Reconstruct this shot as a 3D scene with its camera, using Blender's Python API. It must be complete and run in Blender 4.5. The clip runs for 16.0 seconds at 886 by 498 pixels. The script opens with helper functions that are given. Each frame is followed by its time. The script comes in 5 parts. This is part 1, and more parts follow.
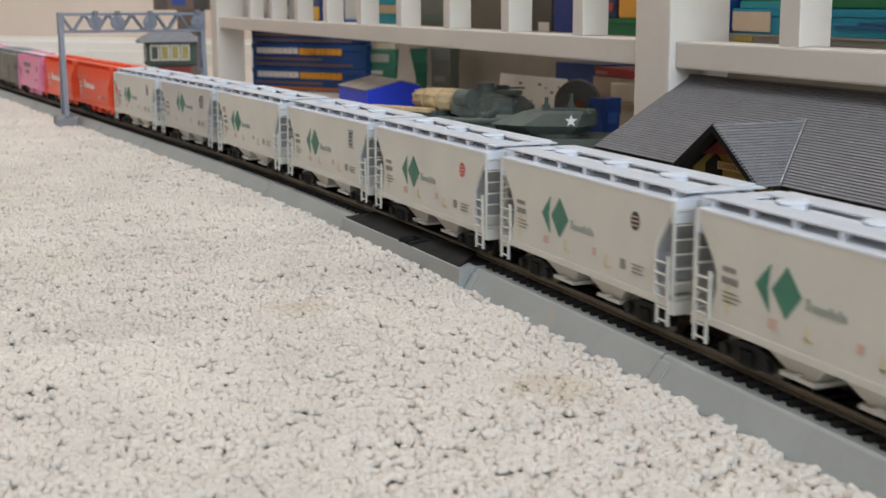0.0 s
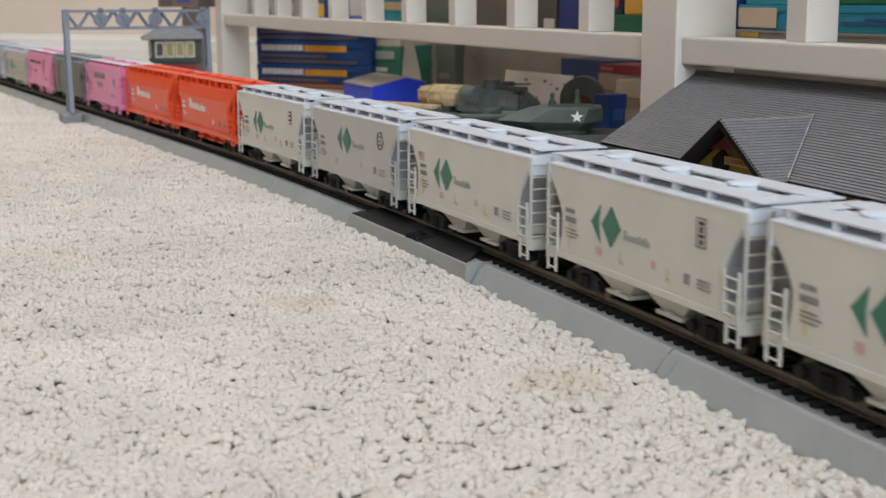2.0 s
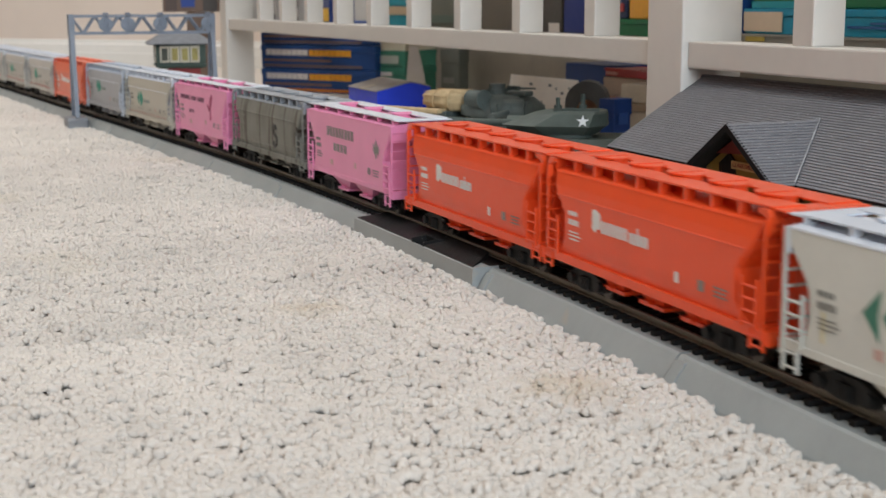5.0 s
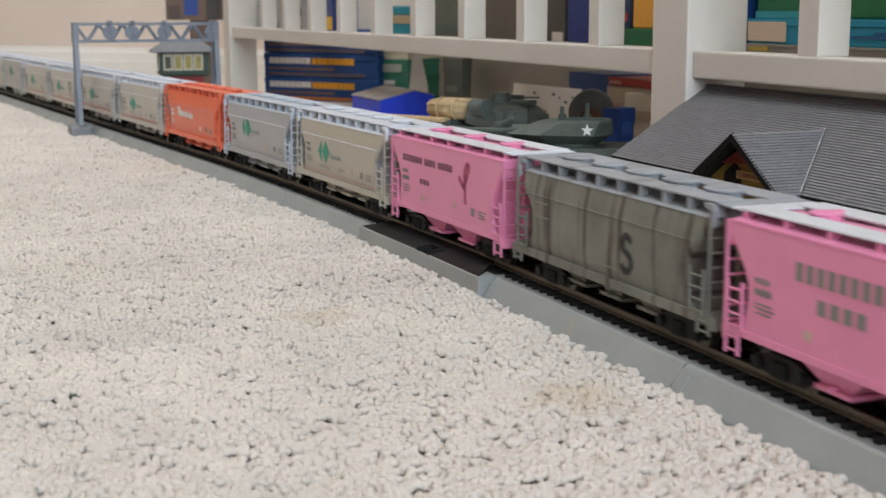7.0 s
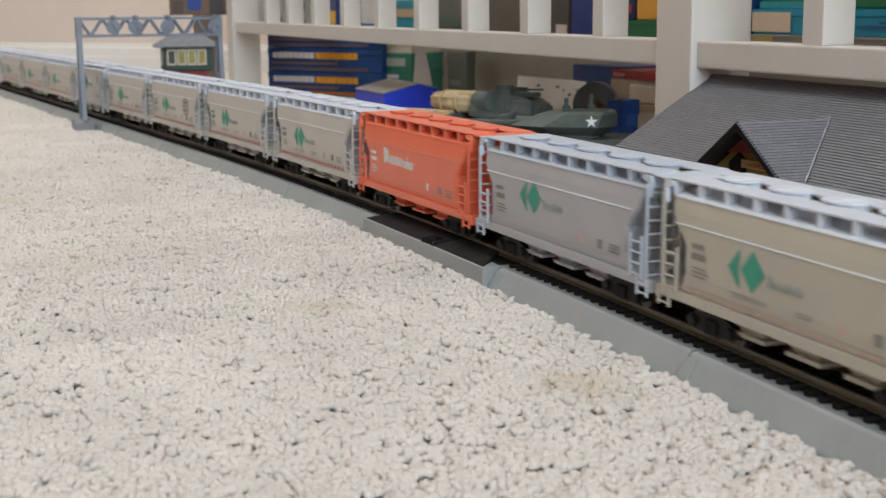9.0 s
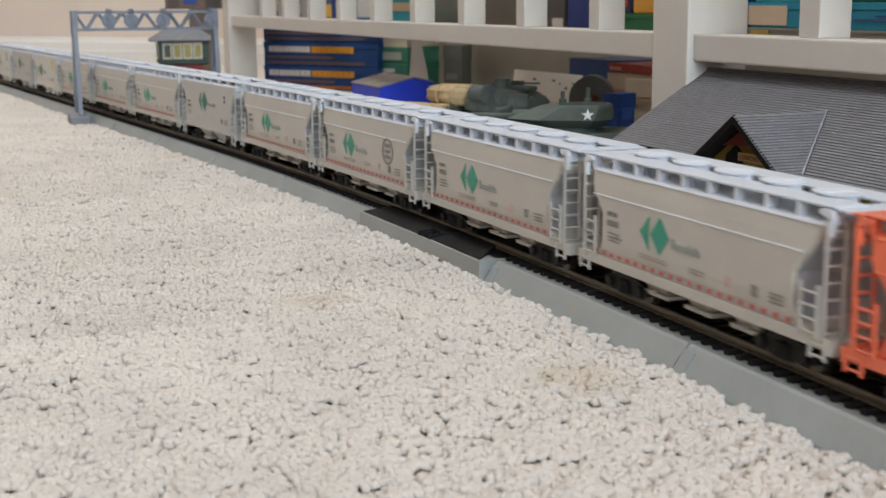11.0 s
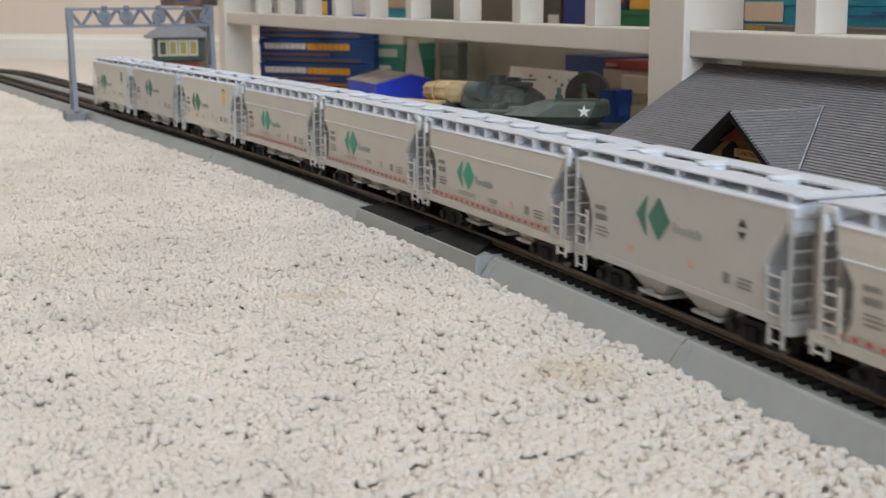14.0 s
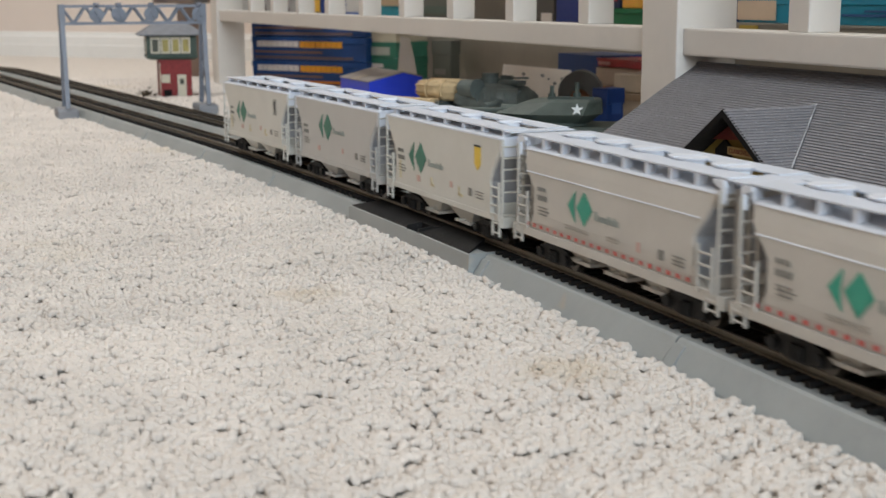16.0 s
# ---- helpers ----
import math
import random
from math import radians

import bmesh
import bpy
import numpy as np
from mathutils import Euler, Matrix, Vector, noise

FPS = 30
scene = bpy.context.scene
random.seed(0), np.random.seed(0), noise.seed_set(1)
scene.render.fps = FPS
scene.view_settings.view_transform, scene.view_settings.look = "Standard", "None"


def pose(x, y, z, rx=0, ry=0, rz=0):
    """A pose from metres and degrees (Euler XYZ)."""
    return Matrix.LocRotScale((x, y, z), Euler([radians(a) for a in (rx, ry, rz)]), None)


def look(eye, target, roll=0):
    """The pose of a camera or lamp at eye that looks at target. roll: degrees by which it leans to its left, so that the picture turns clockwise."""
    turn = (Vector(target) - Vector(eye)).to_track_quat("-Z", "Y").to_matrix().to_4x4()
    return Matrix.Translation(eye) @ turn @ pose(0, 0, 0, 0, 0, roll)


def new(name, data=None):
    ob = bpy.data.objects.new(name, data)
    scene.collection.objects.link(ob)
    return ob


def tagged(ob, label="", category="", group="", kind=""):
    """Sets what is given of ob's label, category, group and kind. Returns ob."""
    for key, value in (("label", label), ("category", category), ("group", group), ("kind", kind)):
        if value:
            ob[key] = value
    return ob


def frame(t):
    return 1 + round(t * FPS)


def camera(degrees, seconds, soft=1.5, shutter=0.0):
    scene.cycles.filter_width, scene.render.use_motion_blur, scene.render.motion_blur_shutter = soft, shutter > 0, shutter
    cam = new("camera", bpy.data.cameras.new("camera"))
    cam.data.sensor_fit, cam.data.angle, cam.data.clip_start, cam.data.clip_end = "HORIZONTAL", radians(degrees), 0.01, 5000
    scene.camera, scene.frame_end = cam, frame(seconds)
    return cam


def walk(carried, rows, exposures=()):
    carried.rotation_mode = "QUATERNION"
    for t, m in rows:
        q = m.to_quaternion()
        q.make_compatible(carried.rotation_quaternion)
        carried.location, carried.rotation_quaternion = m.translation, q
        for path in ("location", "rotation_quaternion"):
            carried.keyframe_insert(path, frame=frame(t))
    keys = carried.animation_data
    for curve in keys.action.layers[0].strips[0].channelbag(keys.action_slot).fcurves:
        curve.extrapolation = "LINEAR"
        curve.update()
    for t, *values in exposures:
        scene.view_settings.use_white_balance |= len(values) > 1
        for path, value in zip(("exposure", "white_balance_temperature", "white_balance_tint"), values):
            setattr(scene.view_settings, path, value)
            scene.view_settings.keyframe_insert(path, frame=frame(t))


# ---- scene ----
cam = camera(36.77, 16.0, 1.5, 0.38)
cam.data.dof.use_dof, cam.data.dof.focus_distance, cam.data.dof.aperture_fstop = True, 0.62, 30.0
EYES = [
    (0.0, (0.3671, -0.2497, 0.1143), (-0.5495, 0.1052, -0.0698), -0.15),
    (0.5, (0.3667, -0.2505, 0.1140), (-0.5498, 0.1041, -0.0711), -0.03),
    (1.0, (0.3670, -0.2503, 0.1141), (-0.5499, 0.1028, -0.0718), -0.11),
    (1.5, (0.3665, -0.2505, 0.1135), (-0.5507, 0.1020, -0.0721), -0.16),
    (2.0, (0.3664, -0.2508, 0.1133), (-0.5509, 0.1012, -0.0725), -0.19),
    (2.5, (0.3662, -0.2507, 0.1128), (-0.5515, 0.1007, -0.0728), -0.30),
    (3.0, (0.3658, -0.2515, 0.1129), (-0.5521, 0.0993, -0.0724), -0.27),
    (3.5, (0.3660, -0.2514, 0.1132), (-0.5524, 0.0982, -0.0722), -0.35),
    (4.0, (0.3659, -0.2516, 0.1132), (-0.5526, 0.0981, -0.0715), -0.34),
    (6.5, (0.3652, -0.2530, 0.1132), (-0.5547, 0.0963, -0.0648), -0.11),
    (7.0, (0.3655, -0.2542, 0.1137), (-0.5547, 0.0953, -0.0628), -0.12),
    (7.5, (0.3649, -0.2542, 0.1119), (-0.5554, 0.0948, -0.0643), -0.13),
    (8.0, (0.3646, -0.2541, 0.1114), (-0.5561, 0.0937, -0.0655), -0.20),
    (8.5, (0.3648, -0.2544, 0.1117), (-0.5561, 0.0923, -0.0666), -0.34),
    (9.0, (0.3647, -0.2538, 0.1111), (-0.5562, 0.0923, -0.0685), -0.38),
    (11.5, (0.3642, -0.2540, 0.1104), (-0.5545, 0.0955, -0.0739), -0.36),
    (12.0, (0.3642, -0.2542, 0.1105), (-0.5541, 0.0964, -0.0734), -0.33),
    (12.5, (0.3637, -0.2542, 0.1104), (-0.5544, 0.0968, -0.0733), -0.33),
    (13.0, (0.3639, -0.2543, 0.1099), (-0.5542, 0.0971, -0.0739), -0.39),
    (13.5, (0.3638, -0.2541, 0.1097), (-0.5539, 0.0972, -0.0752), -0.40),
    (14.0, (0.3637, -0.2539, 0.1096), (-0.5540, 0.0974, -0.0759), -0.39),
    (14.5, (0.3641, -0.2544, 0.1103), (-0.5533, 0.0976, -0.0756), -0.34),
    (15.0, (0.3635, -0.2541, 0.1100), (-0.5533, 0.0994, -0.0758), -0.26),
    (15.5, (0.3634, -0.2539, 0.1097), (-0.5528, 0.1010, -0.0763), -0.24),
    (16.0, (0.3630, -0.2541, 0.1090), (-0.5524, 0.1027, -0.0775), -0.23),
]
walk(cam, [(t, look(e, g, r)) for t, e, g, r in EYES], [(0.0, 0.13), (16.0, 0.13)])

# ---- light ----
world = bpy.data.worlds.new("room_world")
scene.world = world
world.use_nodes = True
sky = world.node_tree.nodes.new("ShaderNodeTexSky")
sky.sky_type, sky.sun_disc, sky.sun_elevation, sky.sun_rotation = "NISHITA", False, radians(38), radians(80)
world.node_tree.links.new(sky.outputs[0], world.node_tree.nodes["Background"].inputs[0])
world.node_tree.nodes["Background"].inputs[1].default_value = 0.1


def area_lamp(name, eye, target, w, h, watts, color):
    data = bpy.data.lights.new(name, "AREA")
    data.shape, data.size, data.size_y, data.energy, data.color = "RECTANGLE", w, h, watts, color
    ob = new(name, data)
    ob.matrix_world = look(eye, target)
    return ob


area_lamp("window_light", (3.05, -0.55, 1.2), (0.0, -0.1, 0.35), 1.7, 1.5, 70, (0.76, 0.89, 1.0))
area_lamp("ceiling_light", (-1.3, -0.5, 2.36), (-1.3, -0.5, 0), 1.0, 1.0, 30, (0.97, 0.97, 0.96))

# ---- materials ----
MATS = {}


def material(name, color, rough=0.5, metal=0.0, vary=0.12, scale=60.0, bump=0.0, bump_scale=400.0, speck=None, coat=0.0):
    """A surface with uneven colour at two scales, fine relief and uneven gloss."""
    if name in MATS:
        return MATS[name]
    m = bpy.data.materials.new(name)
    m.use_nodes = True
    nt = m.node_tree
    b = nt.nodes["Principled BSDF"]
    tc = nt.nodes.new("ShaderNodeTexCoord")
    n1, n2 = nt.nodes.new("ShaderNodeTexNoise"), nt.nodes.new("ShaderNodeTexNoise")
    n1.inputs["Scale"].default_value, n1.inputs["Detail"].default_value = scale, 5
    n2.inputs["Scale"].default_value, n2.inputs["Detail"].default_value = scale * 9, 3
    info = nt.nodes.new("ShaderNodeObjectInfo")
    add = nt.nodes.new("ShaderNodeVectorMath")
    nt.links.new(tc.outputs["Object"], add.inputs[0])
    nt.links.new(info.outputs["Random"], add.inputs[1])
    for n in (n1, n2):
        nt.links.new(add.outputs[0], n.inputs["Vector"])
    mixn = nt.nodes.new("ShaderNodeMath")
    mixn.operation = "MULTIPLY_ADD"
    mixn.inputs[1].default_value = 0.4
    nt.links.new(n2.outputs[0], mixn.inputs[0])
    nt.links.new(n1.outputs[0], mixn.inputs[2])
    ramp = nt.nodes.new("ShaderNodeValToRGB")
    c = Vector(color)
    dark = c * (1 - vary)
    light = Vector([min(0.95, v * (1 + vary)) for v in c])
    ramp.color_ramp.elements[0].position, ramp.color_ramp.elements[1].position = 0.45, 0.95
    ramp.color_ramp.elements[0].color = (*dark, 1)
    ramp.color_ramp.elements[1].color = (*light, 1)
    nt.links.new(mixn.outputs[0], ramp.inputs[0])
    out = ramp.outputs[0]
    if speck:
        sc, width, col = speck
        v = nt.nodes.new("ShaderNodeTexNoise")
        v.inputs["Scale"].default_value, v.inputs["Detail"].default_value = sc, 2
        nt.links.new(add.outputs[0], v.inputs["Vector"])
        r2 = nt.nodes.new("ShaderNodeValToRGB")
        r2.color_ramp.elements[0].position, r2.color_ramp.elements[1].position = width, width + 0.08
        nt.links.new(v.outputs[0], r2.inputs[0])
        mx = nt.nodes.new("ShaderNodeMix")
        mx.data_type = "RGBA"
        nt.links.new(r2.outputs[0], mx.inputs["Factor"])
        nt.links.new(out, mx.inputs["A"])
        mx.inputs["B"].default_value = (*col, 1)
        out = mx.outputs["Result"]
    nt.links.new(out, b.inputs["Base Color"])
    mr = nt.nodes.new("ShaderNodeMapRange")
    mr.inputs["To Min"].default_value, mr.inputs["To Max"].default_value = max(0.05, rough - 0.12), min(1, rough + 0.12)
    nt.links.new(n2.outputs[0], mr.inputs["Value"])
    nt.links.new(mr.outputs[0], b.inputs["Roughness"])
    b.inputs["Metallic"].default_value = metal
    b.inputs["Coat Weight"].default_value = coat
    if bump:
        nb = nt.nodes.new("ShaderNodeTexNoise")
        nb.inputs["Scale"].default_value, nb.inputs["Detail"].default_value = bump_scale, 4
        nt.links.new(add.outputs[0], nb.inputs["Vector"])
        bp = nt.nodes.new("ShaderNodeBump")
        bp.inputs["Strength"].default_value, bp.inputs["Distance"].default_value = bump, 0.001
        nt.links.new(nb.outputs[0], bp.inputs["Height"])
        nt.links.new(bp.outputs[0], b.inputs["Normal"])
    MATS[name] = m
    return m


def streaked(name, color, streak, amount=0.55, scale=90.0):
    """Weathered paint: rust and soot run down the side in uneven streaks."""
    if name in MATS:
        return MATS[name]
    m = material(name, color, 0.6, vary=0.2, scale=45, bump=0.15)
    nt = m.node_tree
    b = nt.nodes["Principled BSDF"]
    old = b.inputs["Base Color"].links[0].from_socket
    tc = nt.nodes.new("ShaderNodeTexCoord")
    mp = nt.nodes.new("ShaderNodeMapping")
    mp.inputs["Scale"].default_value = (1.0, 0.02, 0.075)
    nt.links.new(tc.outputs["Object"], mp.inputs[0])
    n = nt.nodes.new("ShaderNodeTexNoise")
    n.inputs["Scale"].default_value, n.inputs["Detail"].default_value = scale, 3
    nt.links.new(mp.outputs[0], n.inputs["Vector"])
    r = nt.nodes.new("ShaderNodeValToRGB")
    r.color_ramp.elements[0].position, r.color_ramp.elements[1].position = 0.55, 0.66
    r.color_ramp.elements[1].color = (amount, amount, amount, 1)
    nt.links.new(n.outputs[0], r.inputs[0])
    mx = nt.nodes.new("ShaderNodeMix")
    mx.data_type = "RGBA"
    nt.links.new(r.outputs[0], mx.inputs["Factor"])
    nt.links.new(old, mx.inputs["A"])
    mx.inputs["B"].default_value = (*streak, 1)
    nt.links.new(mx.outputs["Result"], b.inputs["Base Color"])
    return m


M_CARPET = material("cream_carpet_yarn", (0.665, 0.606, 0.548), 0.95, vary=0.10, scale=14, bump=0.6, bump_scale=900, speck=(7, 0.62, (0.63, 0.56, 0.475)))
M_CARPET_FAR = material("carpet_pile_far", (0.69, 0.64, 0.58), 0.95, vary=0.14, scale=160, bump=1.0, bump_scale=260)
M_WALL = material("beige_wall_paint", (0.74, 0.645, 0.575), 0.8, vary=0.05, scale=3, bump=0.1, bump_scale=120)
M_WALL_BOUNCE = material("umber_bounce_wall", (0.32, 0.21, 0.13), 0.85, vary=0.08, scale=3)
M_CEIL = material("white_ceiling_paint", (0.8, 0.79, 0.76), 0.9, vary=0.04, scale=3)
M_TRIM = material("white_gloss_trim", (0.80, 0.79, 0.76), 0.35, vary=0.04, scale=8)
M_SHELF = material("white_painted_wood", (0.67, 0.635, 0.588), 0.38, vary=0.05, scale=12, bump=0.05, bump_scale=90)
M_ROADBED = material("grey_plastic_roadbed", (0.325, 0.345, 0.34), 0.42, vary=0.10, scale=25, bump=0.08, bump_scale=900, speck=(60, 0.68, (0.38, 0.35, 0.30)))
M_TIE = material("black_plastic_tie", (0.011, 0.010, 0.0095), 0.75, vary=0.3, scale=200)
M_RAIL = material("weathered_brown_rail", (0.14, 0.122, 0.094), 0.40, 0.5, vary=0.2, scale=60)
M_DECK = material("black_plastic_deck", (0.016, 0.0155, 0.0155), 0.5, vary=0.3, scale=80, bump=0.15, bump_scale=700, speck=(240, 0.70, (0.16, 0.155, 0.15)))
M_TRUCK = material("black_truck_plastic", (0.012, 0.0115, 0.011), 0.5, vary=0.3, scale=150)
M_WHEEL = material("wheel_metal", (0.10, 0.085, 0.07), 0.35, 0.8, vary=0.2, scale=150)
M_COUPLER = material("coupler_metal", (0.05, 0.045, 0.04), 0.5, 0.4)
M_GREEN_LOGO = material("dark_green_marking", (0.035, 0.17, 0.115), 0.5, vary=0.08)
M_TEAL_LOGO = material("teal_green_marking", (0.03, 0.30, 0.21), 0.5, vary=0.08)
M_INK = material("grey_ink", (0.23, 0.225, 0.205), 0.6, vary=0.15)
M_NAME = material("grey_green_ink", (0.31, 0.34, 0.31), 0.6, vary=0.15)
M_INK_FAINT = material("faint_ink", (0.36, 0.33, 0.29), 0.6, vary=0.15)
M_RED = material("red_marking", (0.52, 0.07, 0.06), 0.5, vary=0.1)
M_PINKMARK = material("pale_red_marking", (0.56, 0.37, 0.32), 0.6, vary=0.1)
M_YELLOW = material("yellow_marking", (0.72, 0.50, 0.06), 0.5, vary=0.08)
M_PALEYEL = material("pale_yellow_stripe", (0.60, 0.53, 0.34), 0.55, vary=0.08)
M_MAROON = material("maroon_marking", (0.13, 0.025, 0.03), 0.5, vary=0.1)
M_BLACK = material("black_marking", (0.03, 0.03, 0.032), 0.5, vary=0.2)
M_WHITE = material("white_marking", (0.72, 0.70, 0.67), 0.5, vary=0.05)

for dull in (M_TIE, M_DECK, M_TRUCK):
    dull.node_tree.nodes["Principled BSDF"].inputs["Specular IOR Level"].default_value = 0.18



def stain(mat, x, y, reach, color, amount):
    """A soft-edged tan stain on a surface, of uneven outline."""
    nt = mat.node_tree
    b = nt.nodes["Principled BSDF"]
    old = b.inputs["Base Color"].links[0].from_socket
    tc = nt.nodes.new("ShaderNodeTexCoord")
    far = nt.nodes.new("ShaderNodeVectorMath")
    far.operation, far.inputs[1].default_value = "DISTANCE", (x, y, -0.0138)
    nt.links.new(tc.outputs["Object"], far.inputs[0])
    n = nt.nodes.new("ShaderNodeTexNoise")
    n.inputs["Scale"].default_value, n.inputs["Detail"].default_value = 90, 4
    nt.links.new(tc.outputs["Object"], n.inputs["Vector"])
    uneven = nt.nodes.new("ShaderNodeMath")
    uneven.operation, uneven.inputs[1].default_value = "MULTIPLY_ADD", reach * 1.4
    nt.links.new(n.outputs[0], uneven.inputs[0])
    nt.links.new(far.outputs["Value"], uneven.inputs[2])
    mr = nt.nodes.new("ShaderNodeMapRange")
    for key, value in (("From Min", reach * 0.7), ("From Max", reach * 1.7), ("To Min", amount), ("To Max", 0.0)):
        mr.inputs[key].default_value = value
    nt.links.new(uneven.outputs[0], mr.inputs["Value"])
    mx = nt.nodes.new("ShaderNodeMix")
    mx.data_type = "RGBA"
    nt.links.new(mr.outputs[0], mx.inputs["Factor"])
    nt.links.new(old, mx.inputs["A"])
    mx.inputs["B"].default_value = (*color, 1)
    nt.links.new(mx.outputs["Result"], b.inputs["Base Color"])


for sx, sy, reach in ((-0.165, -0.110, 0.020), (-0.02, -0.060, 0.024)):
    stain(M_CARPET, sx, sy, reach, (0.56, 0.45, 0.32), 0.6)

# ---- mesh helpers ----


def finish(bm, mat, smooth=False):
    bmesh.ops.recalc_face_normals(bm, faces=bm.faces)
    me = bpy.data.meshes.new("mesh")
    bm.to_mesh(me)
    bm.free()
    me.materials.append(mat)
    if smooth:
        for p in me.polygons:
            p.use_smooth = True
    return me


FINE_PRINT = ("name_bar", "yellow_stripe", "faint_mark", "data_mark", "inspection_mark", "note_line", "red_dash_row", "emblem_band", "panel_mark", "curved_emblem", "strap", "tie_strip")


def part(name, bm, mat, parent=None, label="", at=None, smooth=False):
    me = bm if isinstance(bm, bpy.types.Mesh) else finish(bm, mat, smooth)
    me.name = name
    ob = new(name, me)
    if parent:
        ob.parent = parent
    if at is not None:
        ob.matrix_basis = at
    if label:
        ob["label"] = label
    if name in FINE_PRINT:
        ob["kind"] = "stuff"
    return ob


def thing(name, label, category, group="", m=None, kind=""):
    ob = new(name)
    ob.empty_display_size = 0.01
    if m is not None:
        ob.matrix_basis = m
    return tagged(ob, label, category, group, kind)


def add_box(bm, x0, x1, y0, y1, z0, z1, bev=0.0, m=None):
    r = bmesh.ops.create_cube(bm, size=1)
    vs = r["verts"]
    bmesh.ops.scale(bm, vec=(abs(x1 - x0), abs(y1 - y0), abs(z1 - z0)), verts=vs)
    bmesh.ops.translate(bm, vec=((x0 + x1) / 2, (y0 + y1) / 2, (z0 + z1) / 2), verts=vs)
    if bev:
        es = list({e for v in vs for e in v.link_edges})
        r2 = bmesh.ops.bevel(bm, geom=es, offset=bev, segments=2, affect="EDGES", profile=0.6)
        vs = list({v for f in r2["faces"] for v in f.verts} | {v for v in vs if v.is_valid})
    if m is not None:
        bmesh.ops.transform(bm, matrix=m, verts=[v for v in vs if v.is_valid])
    return bm


def box(x0, x1, y0, y1, z0, z1, bev=0.0, m=None):
    return add_box(bmesh.new(), x0, x1, y0, y1, z0, z1, bev, m)


def add_cyl(bm, p, q, r, seg=12, r2=None):
    p, q = Vector(p), Vector(q)
    d = q - p
    m = Matrix.Translation((p + q) / 2) @ d.to_track_quat("Z", "Y").to_matrix().to_4x4()
    bmesh.ops.create_cone(bm, cap_ends=True, segments=seg, radius1=r, radius2=r if r2 is None else r2, depth=d.length, matrix=m)
    return bm


def cyl(p, q, r, seg=12, r2=None):
    return add_cyl(bmesh.new(), p, q, r, seg, r2)


def add_prism(bm, pts, axis, a0, a1):
    """A polygon drawn in a plane, pushed along an axis from a0 to a1."""
    def at(u, v, a):
        return {"x": (a, u, v), "y": (u, a, v), "z": (u, v, a)}[axis]
    va = [bm.verts.new(at(u, v, a0)) for u, v in pts]
    vb = [bm.verts.new(at(u, v, a1)) for u, v in pts]
    bm.faces.new(va)
    bm.faces.new(vb[::-1])
    n = len(pts)
    for i in range(n):
        bm.faces.new((va[i], vb[i], vb[(i + 1) % n], va[(i + 1) % n]))
    return bm


def prism(pts, axis, a0, a1):
    return add_prism(bmesh.new(), pts, axis, a0, a1)


def tower_loft(levels, corner=0.0015):
    """Rounded rectangles (z, half length, half width) joined from level to level."""
    bm = bmesh.new()
    rings = []
    for z, X, Y in levels:
        ring = []
        for sx, sy, a0 in ((1, 1, 0), (-1, 1, 90), (-1, -1, 180), (1, -1, 270)):
            for k in range(3):
                a = radians(a0 + 45 * k)
                ring.append(bm.verts.new((sx * (X - corner) + corner * math.cos(a), sy * (Y - corner) + corner * math.sin(a), z)))
        rings.append(ring)
    for lo, hi in zip(rings, rings[1:]):
        for i in range(12):
            j = (i + 1) % 12
            bm.faces.new((lo[i], lo[j], hi[j], hi[i]))
    bm.faces.new(rings[0][::-1])
    bm.faces.new(rings[-1])
    return bm


# ---- the line of the track: travel towards +x, rail tops at z = 0 ----
BEND, BEND_END = 0.0754, -0.752
FLOOR = -0.0165


def curvature(s):
    if s < -1.8:
        return -1 / 0.55 if s > -1.8 - 3.0288 * 0.55 else 0.0
    if s < BEND_END:
        return 0.0
    if s < 0:
        return -2 * BEND
    if s < 0.6:
        return 0.0
    return -1 / 0.629 if s < 0.6 + math.pi * 0.629 else 0.0


STEP = 0.005
LINE = {0: (0.0, 0.0, 0.0)}
for way in (1, -1):
    x = y = a = 0.0
    for i in range(1, 901):
        k = curvature(way * (i - 0.5) * STEP)
        a += way * k * STEP
        x += way * math.cos(a - way * k * STEP / 2) * STEP
        y += way * math.sin(a - way * k * STEP / 2) * STEP
        LINE[way * i] = (x, y, a)


def on_line(s, side=0.0, z=0.0):
    """The pose on the track s metres along it, side metres to its left."""
    i = math.floor(s / STEP)
    f = s / STEP - i
    p, q = LINE[i], LINE[i + 1]
    x, y, a = (p[k] + (q[k] - p[k]) * f for k in range(3))
    return pose(x - side * math.sin(a), y + side * math.cos(a), z, 0, 0, math.degrees(a))


def along(s, side, z=0.0):
    return on_line(s, side, z).translation

# ---- the room ----


def structure(name, bm, mat, label, smooth=False):
    return tagged(part(name, bm, mat, smooth=smooth), label, name.split("_")[0], kind="structure")


structure("floor", box(-4.6, 3.4, -2.4, 1.0, FLOOR - 0.05, FLOOR), M_CARPET_FAR, "cream looped carpet floor of the room")
structure("ceiling", box(-4.6, 3.4, -2.4, 1.0, 2.42, 2.5), M_CEIL, "plain white ceiling of the room")
structure("wall_north", box(-1.98, 3.3, 0.72, 0.82, FLOOR, 2.42), M_WALL, "beige painted wall behind the shelves")
# two unseen walls, made umber to dim and warm the bounced light
structure("wall_south", box(-4.4, 3.3, -2.3, -2.2, FLOOR, 2.42), M_WALL_BOUNCE, "unseen wall, umber to dim and warm the bounce")
structure("wall_west", box(-4.5, -4.4, -2.3, -1.0, FLOOR, 2.42), M_WALL_BOUNCE, "unseen wall, umber to dim and warm the bounce")
bm = bmesh.new()
add_box(bm, 3.2, 3.3, -2.2, -1.3, FLOOR, 2.42)
